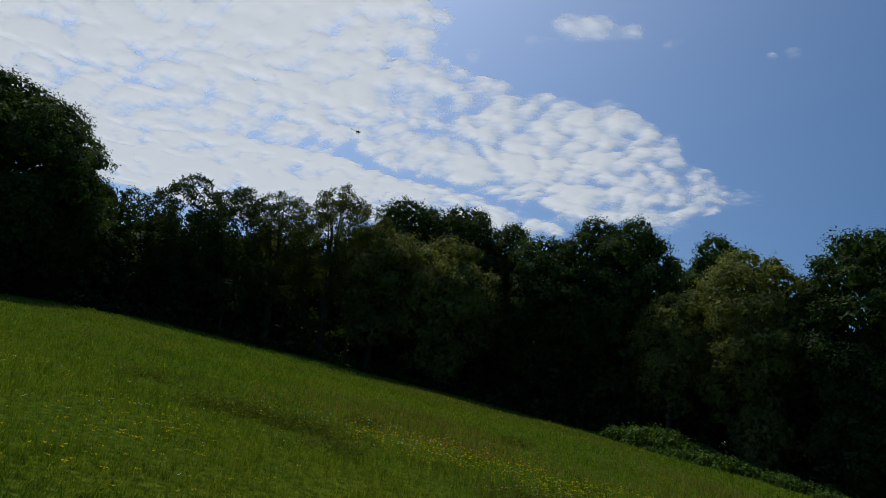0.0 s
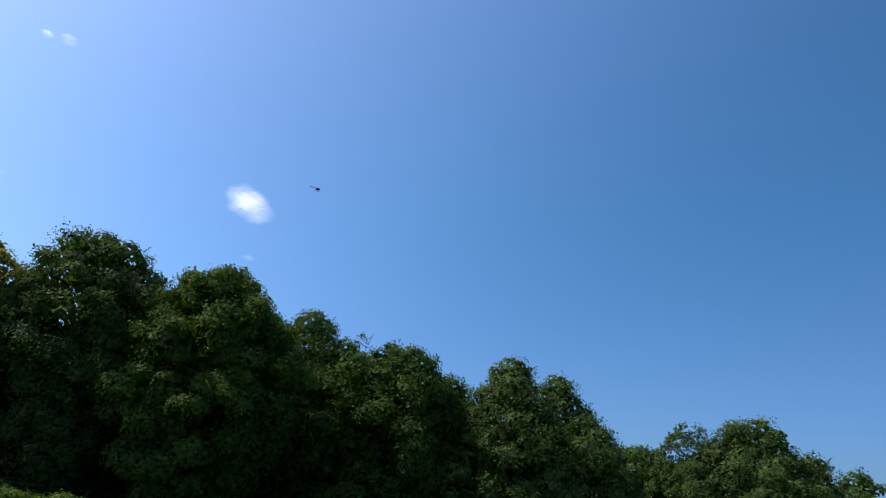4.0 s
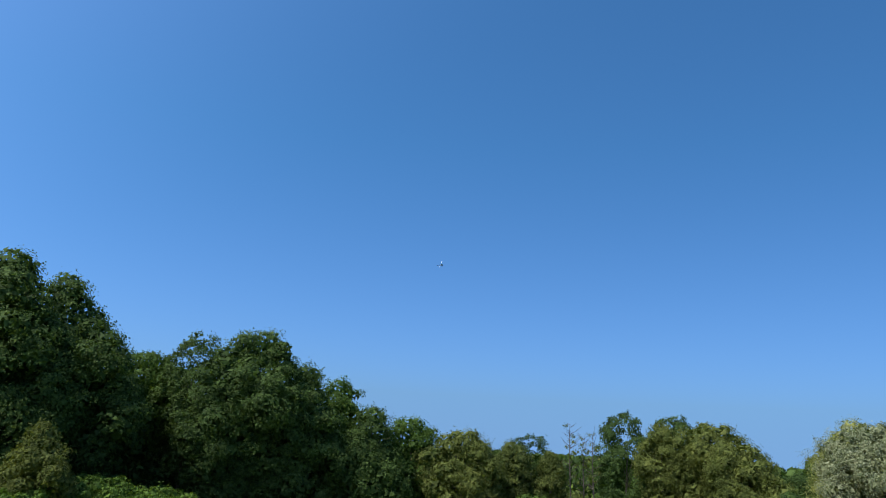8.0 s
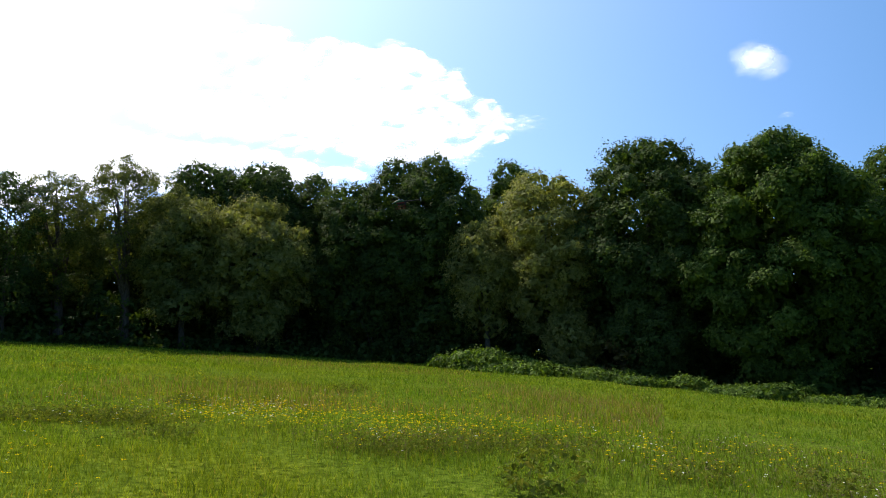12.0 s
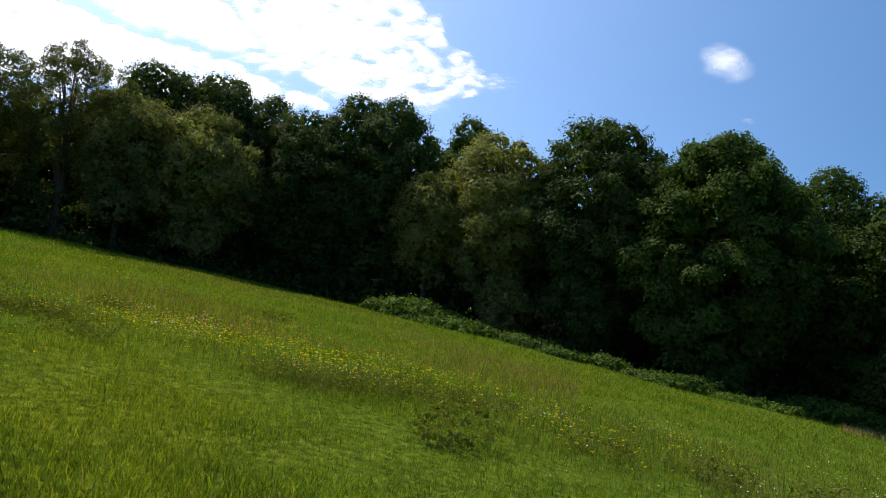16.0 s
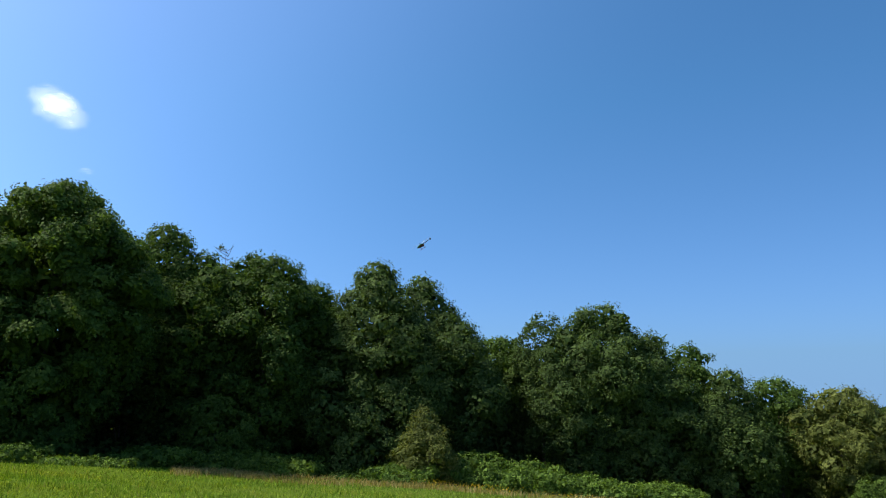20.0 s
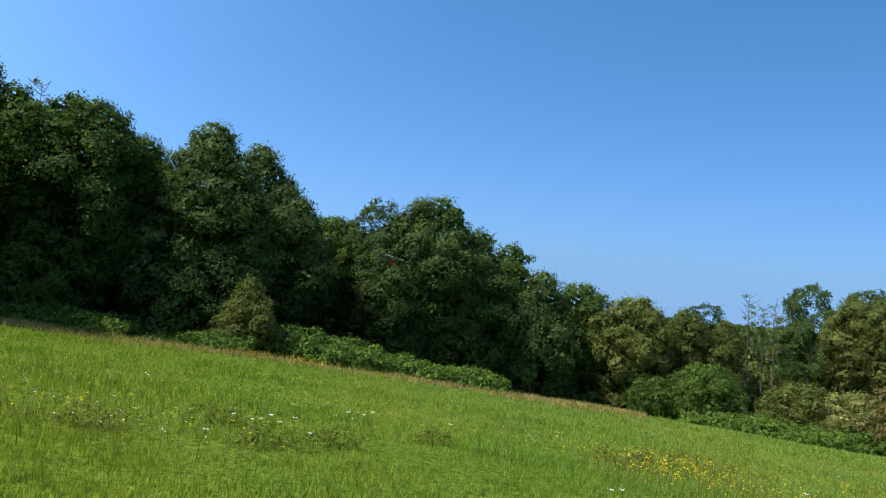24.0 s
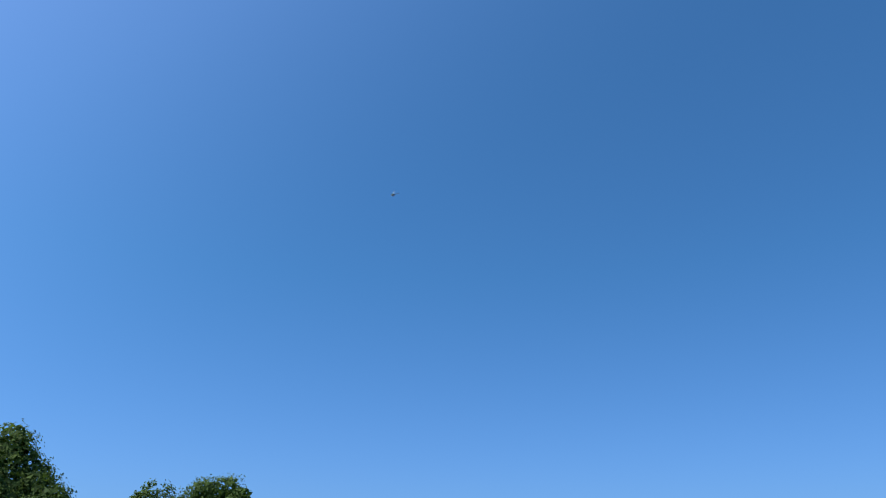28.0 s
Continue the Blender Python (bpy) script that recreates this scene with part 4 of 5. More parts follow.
def fbm(x, y, seed, octaves=4):
    return sum(value_noise(x * 2 ** k, y * 2 ** k, seed + k) * 0.5 ** (k + 1) for k in range(octaves)) / (1 - 0.5 ** octaves)


# ---- meadow: grass, weeds and flowers ----
def near_track(x, y, margin=0.1):
    l, r = track_edges()
    mid, half = (l + r) / 2, np.linalg.norm(r - l, axis=1) / 2
    out = np.zeros(len(x), bool)
    for s in range(0, len(x), 20000):
        d = np.hypot(x[s:s + 20000, None] - mid[None, :, 0], y[s:s + 20000, None] - mid[None, :, 1]) - half[None]
        out[s:s + 20000] = d.min(1) < margin
    return out


def grass_material(name, dark, mid, light, translucency=0.3, patches=True):
    m, nt, b = material(name, 0.9, 0.0)
    isl = nt.nodes.new("ShaderNodeNewGeometry").outputs["Random Per Island"]
    c = ramp(nt, isl, [(0.0, dark), (0.55, mid), (0.93, light), (1.0, (0.28, 0.26, 0.08))])
    if patches:
        v = coords(nt)
        p = ramp(nt, noise_tex(nt, 0.12, 5.0, v), [(0.36, (0.8, 0.95, 0.85)), (0.5, (1, 1, 1)), (0.6, (1.08, 0.99, 0.92)), (0.72, (1.18, 0.95, 0.9))])
        c = mix(nt, "MULTIPLY", 1.0, c, p)
        c = mix(nt, "MULTIPLY", 1.0, c, ramp(nt, noise_tex(nt, 1.5, 4.0, v, 0.65), [(0.3, (0.55, 0.62, 0.55)), (0.5, (1.0, 1.0, 1.0)), (0.7, (1.28, 1.2, 1.1))]))
        # towards the track the blade colour turns less yellow: blue up, red and green slightly down
        east = nt.nodes.new("ShaderNodeMapRange")
        east.inputs["From Min"].default_value, east.inputs["From Max"].default_value, east.inputs["To Max"].default_value = -8.0, 22.0, 1.0
        xyz = nt.nodes.new("ShaderNodeSeparateXYZ")
        nt.links.new(v, xyz.inputs[0])
        nt.links.new(xyz.outputs[0], east.inputs["Value"])
        c = mix(nt, "MIX", east.outputs[0], c, mix(nt, "MULTIPLY", 1.0, c, (0.94, 0.93, 1.5)))
    nt.links.new(c, b.inputs["Base Color"])
    tr = nt.nodes.new("ShaderNodeBsdfTranslucent")
    nt.links.new(mix(nt, "MULTIPLY", 1.0, c, (1.4, 1.2, 0.4)), tr.inputs["Color"])
    ms = nt.nodes.new("ShaderNodeMixShader")
    ms.inputs[0].default_value = translucency
    nt.links.new(b.outputs[0], ms.inputs[1])
    nt.links.new(tr.outputs[0], ms.inputs[2])
    nt.links.new(ms.outputs[0], nt.nodes["Material Output"].inputs["Surface"])
    return m


GRASS = grass_material("meadow grass", (0.062, 0.118, 0.012), (0.145, 0.245, 0.023), (0.245, 0.345, 0.048), 0.34)
STRAW = grass_material("dry straw grass", (0.28, 0.2, 0.11), (0.48, 0.36, 0.22), (0.62, 0.5, 0.34), 0.3, False)
FADED = grass_material("withered grass", (0.13, 0.125, 0.038), (0.25, 0.205, 0.08), (0.34, 0.28, 0.125), 0.3, False)
WEED = grass_material("dark weed leaves", (0.06, 0.085, 0.016), (0.105, 0.14, 0.026), (0.165, 0.19, 0.05), 0.35, False)


def blades(x, y, height, width, rg, lean=0.35, z0=None):
    """Bent grass blades: a lower quad and an upper triangle, as two faces of triangles each."""
    n = len(x)
    z = (ground_z(x, y) if z0 is None else z0) - 0.02
    a = rg.uniform(0, 2 * math.pi, n)
    side = np.stack([np.cos(a), np.sin(a), np.zeros(n)], 1) * width[:, None] / 2
    b = rg.uniform(0, 2 * math.pi, n)
    l = lean * height * rg.uniform(0.2, 1.3, n)
    bend = np.stack([np.cos(b) * l, np.sin(b) * l, np.zeros(n)], 1)
    base = np.stack([x, y, z], 1)
    up = np.array([0, 0, 1.0]) * height[:, None]
    v = np.stack([base - side, base + side, base + bend * 0.3 + up * 0.6 + side * 0.7, base + bend + up, base + bend * 0.3 + up * 0.6 - side * 0.7], 1).reshape(-1, 3)
    k = np.arange(n)[:, None] * 5
    f = np.concatenate([k + np.array([[0, 1, 2]]), k + np.array([[0, 2, 4]]), k + np.array([[4, 2, 3]])], 1).reshape(-1, 3)
    return v, f


def scatter(n, r0, r1, a0, a1, rg, power=1.0):
    """Places between two distances and bearings, denser towards the viewer."""
    u = rg.uniform(0, 1, n)
    r = r0 * (r1 / r0) ** (u ** power)
    a = np.radians(rg.uniform(a0, a1, n))
    return r * np.sin(a), r * np.cos(a), r


def make_grass():
    rg = np.random.default_rng(31)
    for name, n, r0, r1, a0, a1 in (("meadow_grass", 430000, 4.4, 70, -95, 90), ("grass_behind", 9000, 2.0, 30, 90, 265)):
        x, y, r = scatter(n, r0, r1, a0, a1, rg, 0.95)
        keep = ~near_track(x, y, -0.12) & ~(near_track(x, y, 0.12) & (rg.random(len(x)) < 0.5)) & (r < edge_distance(np.degrees(np.arctan2(x, y))) + 3)
        x, y, r = x[keep], y[keep], r[keep]
        tuft = 0.85 + 1.3 * (fbm(x * 0.9, y * 0.9, 71, 3) - 0.5)
        h = (0.09 + 0.0012 * np.minimum(r, 40)) * tuft * rg.uniform(0.5, 1.5, len(x))
        w = np.maximum(0.009, 0.00115 * r) * rg.uniform(0.7, 1.3, len(x))
        near = r < 8
        v, f = blades(x[near], y[near], h[near], w[near], rg, 0.7)
        z = ground_z(x[~near], y[~near]) - 0.02
        a, b2 = rg.uniform(0, 6.28, (2, len(z)))
        side = np.stack([np.cos(a), np.sin(a), 0 * a], 1) * w[~near][:, None] / 2
        base = np.stack([x[~near], y[~near], z], 1)
        l = h[~near] * rg.uniform(0.1, 0.8, len(z))
        tip = base + np.stack([np.cos(b2) * l, np.sin(b2) * l, h[~near]], 1)
        vf = np.stack([base - side, base + side, tip], 1).reshape(-1, 3)
        ff = np.arange(len(vf)).reshape(-1, 3) + len(v)
        v, f = np.concatenate([v, vf]), np.concatenate([f, ff])
        tagged(new(name, mesh_from(name, v, f, GRASS)), "uneven bright green meadow grass", "grass", kind="stuff")
    # taller tufts in drifts
    x, y, r = scatter(9000, 5.0, 30, -92, 86, rg, 0.8)
    drift = fbm(x * 0.35, y * 0.35, 73, 3) + rg.uniform(-0.12, 0.12, len(x))
    keep = ~near_track(x, y, 0.3) & (drift > 0.5)
    k = np.repeat(np.flatnonzero(keep), 10)
    big = np.clip((drift[k] - 0.46) * 4.0, 0.4, 1.0)
    a, d = rg.uniform(0, 6.28, len(k)), rg.normal(0, 0.09, len(k))
    v, f = blades(x[k] + d * np.cos(a), y[k] + d * np.sin(a), rg.uniform(0.1, 0.3, len(k)) * big, np.maximum(0.006, 0.0008 * r[k]), rg, 0.45)
    tagged(new("grass_tufts", mesh_from("grass_tufts", v, f, GRASS)), "taller tufts of green grass in the meadow", "grass", kind="stuff")
    # grass hanging over the track's edges, in tufts that reach unevenly onto the stones
    fringe = []
    for seed, (edge, other) in enumerate((track_edges(), track_edges()[::-1])):
        k = rg.integers(100, 255, 9000)
        inward = unit(other[k] - edge[k])
        tongue = np.clip(fbm(edge[k, 0] * 0.9, edge[k, 1] * 0.9, 91 + 10 * seed, 4) - 0.5, 0, 1) * 2.6
        q = edge[k] + rg.normal(0, 0.05, (len(k), 2)) + inward * (rg.uniform(-0.3, 1.0, len(k)) * tongue - np.abs(rg.normal(0, 0.14, len(k))))[:, None]
        fringe.append(blades(q[:, 0], q[:, 1], rg.uniform(0.04, 0.13, len(k)), np.full(len(k), 0.014), rg, 0.9))
    # clumps that stand on the stones: east, north, reach along and across the track
    for cx, cy, along, across, n in ((20.9, 5.5, 0.8, 0.22, 1600), (37.6, 15.1, 1.5, 0.25, 1200), (17.0, 5.4, 0.4, 0.05, 150)):
        u, w = rg.normal(0, along, n), rg.normal(0, across, n)
        fringe.append(blades(cx + 0.9 * u - 0.43 * w, cy + 0.43 * u + 0.9 * w, rg.uniform(0.03, 0.1, n), np.full(n, 0.013), rg, 0.9))
    v = np.concatenate([q[0] for q in fringe])
    f = np.concatenate([q[1] + sum(len(p[0]) for p in fringe[:i]) for i, q in enumerate(fringe)])
    tagged(new("verge_grass", mesh_from("verge_grass", v, f, GRASS)), "green grass hanging over the edges of the track", "grass", kind="stuff")
    # the dry fringe before the brambles and along the track, and the tall dry stand by the trailer
    x, y, r = scatter(20000, 0.74, 0.95, -4, 46, rg)
    d = edge_distance(np.degrees(np.arctan2(x, y)))
    x, y = x * d, y * d
    keep = fbm(x * 0.22, y * 0.22, 81, 3) + rg.uniform(-0.25, 0.25, len(x)) > 0.46
    v1, f1 = blades(x[keep], y[keep], rg.uniform(0.14, 0.4, keep.sum()), np.full(keep.sum(), 0.04), rg, 0.7)
    x, y, r = scatter(14000, 34.0, 41.0, 74.9, 79.8, rg)
    keep = ~near_track(x, y, 1.0)
    v2, f2 = blades(x[keep], y[keep], rg.uniform(0.35, 1.45, keep.sum()) * (0.6 + 0.8 * fbm(x[keep] * 0.8, y[keep] * 0.8, 77, 2)), np.full(keep.sum(), 0.02), rg, 0.75)
    x, y, r = scatter(15000, 20.0, 35.0, 73.0, 80.0, rg)
    keep = ~near_track(x, y, 0.5)
    v3, f3 = blades(x[keep], y[keep], rg.uniform(0.2, 0.62, keep.sum()) * (0.5 + 0.9 * fbm(x[keep] * 0.7, y[keep] * 0.7, 78, 2)), np.full(keep.sum(), 0.019), rg, 0.5)
    tagged(new("tall_grass", mesh_from("tall_grass", v3, f3, GRASS)), "tall green grass on the bank beside the track", "grass", kind="stuff")
    left = track_edges()[0]
    k = rg.integers(100, 240, 9000)
    k = k[fbm(left[k, 0] * 0.5, left[k, 1] * 0.5, 83, 3) + rg.uniform(-0.2, 0.2, len(k)) > 0.52]
    off = unit(left[k] - track_edges()[1][k])
    q = left[k] + off * np.abs(rg.normal(0, 1.0, (len(k), 1))) + rg.normal(0, 0.1, (len(k), 2))
    v4, f4 = blades(q[:, 0], q[:, 1], rg.uniform(0.08, 0.22, len(k)), np.full(len(k), 0.013), rg, 0.5)
    v1, f1 = np.concatenate([v1, v4]), np.concatenate([f1, f4 + len(v1)])
    # reddish seeding grass in patches up the slope
    x, y, r = scatter(46000, 16.0, 46.0, -90, -22, rg)
    keep = fbm(x * 0.16, y * 0.16, 85, 3) + rg.uniform(-0.2, 0.2, len(x)) > 0.71
    v5, f5 = blades(x[keep], y[keep], rg.uniform(0.14, 0.3, keep.sum()), np.full(keep.sum(), 0.016), rg, 0.5)
    v1, f1 = np.concatenate([v1, v5]), np.concatenate([f1, f5 + len(v1)])
    tagged(new("dry_fringe", mesh_from("dry_fringe", v1, f1, FADED)), "brownish withered grass in patches on the meadow and along the track", "grass", kind="stuff")
    tagged(new("dry_grass", mesh_from("dry_grass", v2, f2, STRAW)), "tall straw-coloured dry grass", "grass", kind="stuff")


make_grass()


def flower_heads(centres, radius, rg, petals=7, flat=True):
    """Small flat heads of petal quads."""
    n = len(centres)
    k = np.repeat(np.arange(n), petals)
    a = rg.uniform(0, 6.28, len(k))
    d = radius * np.sqrt(rg.uniform(0, 1, len(k)))
    p = centres[k] + np.stack([d * np.cos(a), d * np.sin(a), rg.normal(0, radius * (0.12 if flat else 0.5), len(k))], 1)
    nrm = unit(np.array([0, 0, 1.0]) + rg.normal(0, 0.35, (len(k), 3)))
    return leaf_quads(p, nrm, radius * 0.42, radius * 0.3, rg)


def petal_material(name, a, b):
    m, nt, bs = material(name, 0.9, 0.0)
    isl = nt.nodes.new("ShaderNodeNewGeometry").outputs["Random Per Island"]
    nt.links.new(ramp(nt, isl, [(0.0, a), (1.0, b)]), bs.inputs["Base Color"])
    return m


YELLOW = petal_material("yellow petals", (0.55, 0.38, 0.006), (0.78, 0.58, 0.016))
WHITE = petal_material("white petals", (0.62, 0.64, 0.58), (0.82, 0.83, 0.78))
PURPLE = petal_material("faded purple heads", (0.075, 0.057, 0.033), (0.16, 0.118, 0.078))


def make_flower_stuff():
    rg = np.random.default_rng(41)
    # bearing from, to, distance from, to, yellow, white, purple
    upper = [
        (-61, -52, 12, 14, 300, 20, 60), (-53, -38, 11.4, 13.2, 480, 30, 160), (-58, -50, 14, 15.5, 20, 110, 20), (-62, -36, 15, 26, 160, 30, 220), (-70, -60, 12.8, 14.4, 20, 16, 260),
        (-46, -38, 10, 11.4, 60, 20, 300), (-40, -22, 10, 14, 420, 40, 620), (-24, -6, 9, 16, 220, 50, 900), (-88, -60, 9, 26, 260, 40, 260), (-84, -70, 5.8, 9.0, 130, 6, 40),
    ]
    lower = [
        (-8, 10, 9, 20, 60, 60, 600), (0, 30, 8, 18, 30, 50, 160), (34, 52, 13, 22, 90, 20, 260), (44, 54, 12.5, 17, 330, 0, 520), (52, 64, 12, 28, 60, 10, 160),
        (62.5, 66.5, 9, 26, 20, 0, 420), (74, 80, 13, 22, 20, 0, 60), (14, 28, 42, 47, 900, 0, 60),
    ]
    zones = upper + lower
    for kind, mat, label, size in ((0, YELLOW, "small yellow meadow flowers", 0.023), (1, WHITE, "small white meadow flowers", 0.019), (2, PURPLE, "faded purple knapweed heads", 0.021)):
        cs = []
        for a0, a1, r0, r1, *counts in zones:
            n = counts[kind]
            if not n:
                continue
            # drifts of flowers round a few middles
            m = max(4, n // 34)
            mx, my, mr = scatter(m, r0, r1, a0, a1, rg)
            k = rg.integers(0, m, n)
            x, y = mx[k] + rg.normal(0, 0.55, n), my[k] + rg.normal(0, 0.55, n)
            r = np.hypot(x, y)
            cs.append(np.stack([x, y, ground_z(x, y) + rg.uniform(0.12, 0.4, n) * (1 + 0.2 * (kind == 0)), r], 1))
        c = np.concatenate(cs)
        c = c[~near_track(c[:, 0], c[:, 1], 0.1)]
        v, f = flower_heads(c[:, :3], size, rg, 6, kind != 2)
        name = ("yellow_flowers", "white_flowers", "knapweed_heads")[kind]
        tagged(new(name, mesh_from(name, v, f, mat)), label, "flowers", kind="stuff")
        if kind == 2:
            h = np.full(len(c), 0.22)
            v, f = blades(c[:, 0], c[:, 1], h + rg.uniform(0, 0.12, len(c)), np.full(len(c), 0.008), rg, 0.5)
            tagged(new("knapweed_stems", mesh_from("knapweed_stems", v, f, WEED)), "dark knapweed stems and leaves", "weeds", kind="stuff")


make_flower_stuff()


def make_weed(az, r, height, radius, seed, mat, label, name, group, leaf=(0.075, 0.035), n=26):
    rg = np.random.default_rng(seed)
    w = thing(name, on_ground(az, r), label, "weed", group)
    v, f, c = crown_arrays(height, radius, 0.02, "dome", leaf, n, 7, radius * 0.3, rg, 0, 1.0, clumps=5.0)
    part("leaves", mesh_from("leaves", v, f, mat), w)
    for _ in range(5):
        e = c[rg.integers(len(c))]
        bm = bmesh.new()
        tube(bm, [(0, 0, -0.03), (e[0] * 0.5, e[1] * 0.5, e[2] * 0.6), tuple(e)], [0.008, 0.006, 0.003], 5)
        part("stem", bm, w, mat=WEED)
    return w


def make_umbel(az, r, height, size, seed):
    """Wild carrot: a thin stem with a flat white head of small clusters."""
    rg = np.random.default_rng(seed)
    w = thing("wild_carrot", on_ground(az, r), "flat white wild carrot head above the grass", "flower", "wild carrots in the meadow")
    bm = bmesh.new()
    lean = rg.normal(0, 0.04, 2)
    tube(bm, [(0, 0, -0.03), (lean[0] * 0.4, lean[1] * 0.4, height * 0.6), (lean[0], lean[1], height)], [0.006, 0.005, 0.004], 5)
    part("stem", bm, w, mat=WEED)
    a = rg.uniform(0, 6.28, 22)
    d = size * np.sqrt(rg.uniform(0, 1, 22))
    c = np.stack([lean[0] + d * np.cos(a), lean[1] + d * np.sin(a), np.full(22, height + 0.01) + 0.01 * (d / size)], 1)
    v, f = flower_heads(c, size * 0.3, rg, 6)
    part("flower_head", mesh_from("flower_head", v, f, WHITE), w)


def make_meadow_plants():
    rg = np.random.default_rng(51)
    i = 0
    upper = [(-31.2, 8.4, 0.68, 0.5), (-69.5, 13.6, 0.3, 0.7), (-67.5, 13.8, 0.32, 0.8), (-65.5, 13.4, 0.3, 0.7), (-63.6, 13.6, 0.3, 0.8), (-61.8, 13.2, 0.3, 0.7), (-59.5, 11.6, 0.25, 0.6), (-44.5, 10.8, 0.3, 0.8), (-42.6, 10.6, 0.3, 0.8), (-40.6, 10.8, 0.3, 0.7), (-58.0, 17.0, 0.3, 0.4), (-46, 22.0, 0.4, 0.5), (-74, 16, 0.3, 0.6), (-20, 10.5, 0.35, 0.6), (-33, 11.5, 0.3, 0.7), (-36, 11.2, 0.3, 0.7), (-30, 12, 0.3, 0.7)]
    lower = [(-12, 11, 0.45, 0.6), (-4, 12.5, 0.4, 0.6), (5, 11, 0.4, 0.5), (13, 12.5, 0.42, 0.6), (17, 10.8, 0.4, 0.6), (22, 11.5, 0.4, 0.5), (30, 14, 0.4, 0.5), (44, 17, 0.45, 0.8), (47, 18.5, 0.45, 0.8), (50, 19, 0.42, 0.7), (58, 15, 0.4, 0.5), (61, 13.5, 0.4, 0.4)]
    for az, r, h, rad in upper + lower:
        make_weed(az, r, h * 0.75, rad * 1.25, 100 + i, WEED, "dark bushy knapweed clump in the grass", "knapweed_clump", "weed clumps in the meadow", (0.03, 0.012), 26)
        i += 1
    for az, r in [(14.2, 10.6), (15.6, 10.9), (16.4, 10.5), (17.2, 11.1), (18.2, 10.8), (18.9, 11.0), (20.4, 10.4), (23.0, 14.0), (24.2, 14.2), (25.0, 13.8), (31.2, 14.4), (35.8, 7.3), (36.8, 7.0), (38.2, 6.9),
                  (44.0, 9.2), (44.8, 9.4), (57.0, 14.0), (12.0, 9.0)]:
        make_umbel(az, r, rg.uniform(0.28, 0.42), rg.uniform(0.026, 0.042), 300 + i)
        i += 1
    for az, r in [(78.4, 29.0), (79.3, 28.6), (80.2, 29.4), (78.8, 30.6), (81.0, 29.0)]:
        g = make_shrub("goldenrod", az, r, 2.0, 1.1, (0.06, 0.035), "bright yellow flowering goldenrod behind the trailer", "goldenrod by the trailer", 14, 20, "bramble", 0.25, "flower", 6)
        v, f, _ = crown_arrays(2.15, 1.15, 0.9, "dome", (0.024, 0.014), 14, 9, 0.2, np.random.default_rng(500 + i), 0, 1.0)
        part("flower_plumes", mesh_from("flower_plumes", v, f, YELLOW), g, "bright yellow flower plumes")
        i += 1


make_meadow_plants()


# ---- far woods beyond the valley ----
def make_far_woods():
    rg = np.random.default_rng(61)
    n = 26000
    az = rg.uniform(18, 110, n)
    r = rg.uniform(210, 300, n)
    x, y = r * np.sin(np.radians(az)), r * np.cos(np.radians(az))
    ridge = 1.0 + 0.25 * np.sin(az * 0.9) + 0.2 * np.sin(az * 2.7 + 1) + 0.15 * np.sin(az * 7)
    top = EYE + r * np.tan(np.radians(ridge * np.where(az > 69, 0.7, -0.15)))
    g = ground_z(x, y)
    z = g + (top - g) * rg.uniform(0, 1, n) ** 0.5
    p = np.stack([x, y, z], 1)
    v, f = leaf_quads(p, unit(rg.normal(size=(n, 3)) + np.array([0, 0, 0.6])), 1.3, 0.9, rg)
    tagged(new("far_woods", mesh_from("far_woods", v, f, LEAF["alder"])), "distant dark wooded ridge beyond the hall", "woods", kind="stuff")


make_far_woods()


# ---- clouds ----
def cloud_material(name, torn, thick, low=0.0, high=0.75):
    """A sheet of cloud: clear where its cover is low, closing towards thick as it deepens."""
    m = bpy.data.materials.new(name)
    m.use_nodes = True
    nt = m.node_tree
    nt.nodes.remove(nt.nodes["Principled BSDF"])
    cover = nt.nodes.new("ShaderNodeAttribute")
    cover.attribute_name = "cover"
    v = coords(nt)
    fine = noise_tex(nt, 0.035, 5.0, v, 0.55)
    add = node(nt, "ShaderNodeMath")
    add.operation = "MULTIPLY_ADD"
    nt.links.new(fine, add.inputs[0])
    add.inputs[1].default_value = torn
    nt.links.new(cover.outputs["Fac"], add.inputs[2])
    lift = node(nt, "ShaderNodeMapRange")
    lift.interpolation_type = "SMOOTHSTEP"
    lift.inputs["From Min"].default_value, lift.inputs["From Max"].default_value = torn * 0.5 + low, torn * 0.5 + high
    lift.inputs["To Max"].default_value = thick
    nt.links.new(add.outputs[0], lift.inputs["Value"])
    body = nt.nodes.new("ShaderNodeBsdfTranslucent")
    body.inputs["Color"].default_value = (0.92, 0.91, 0.885, 1)
    diff = nt.nodes.new("ShaderNodeBsdfDiffuse")
    diff.inputs["Color"].default_value = (0.92, 0.91, 0.885, 1)
    both = nt.nodes.new("ShaderNodeMixShader")
    both.inputs[0].default_value = 0.08
    nt.links.new(body.outputs[0], both.inputs[1])
    nt.links.new(diff.outputs[0], both.inputs[2])
    clear = nt.nodes.new("ShaderNodeBsdfTransparent")
    ms = nt.nodes.new("ShaderNodeMixShader")
    nt.links.new(lift.outputs[0], ms.inputs[0])
    nt.links.new(clear.outputs[0], ms.inputs[1])
    nt.links.new(both.outputs[0], ms.inputs[2])
    nt.links.new(ms.outputs[0], nt.nodes["Material Output"].inputs["Surface"])
    return m


CLOUD = cloud_material("cloud", 0.5, 0.93, -0.04, 0.92)
SOFT_CLOUD = cloud_material("soft cloud", 0.34, 0.8, 0.0, 1.0)
HIGH = 620.0


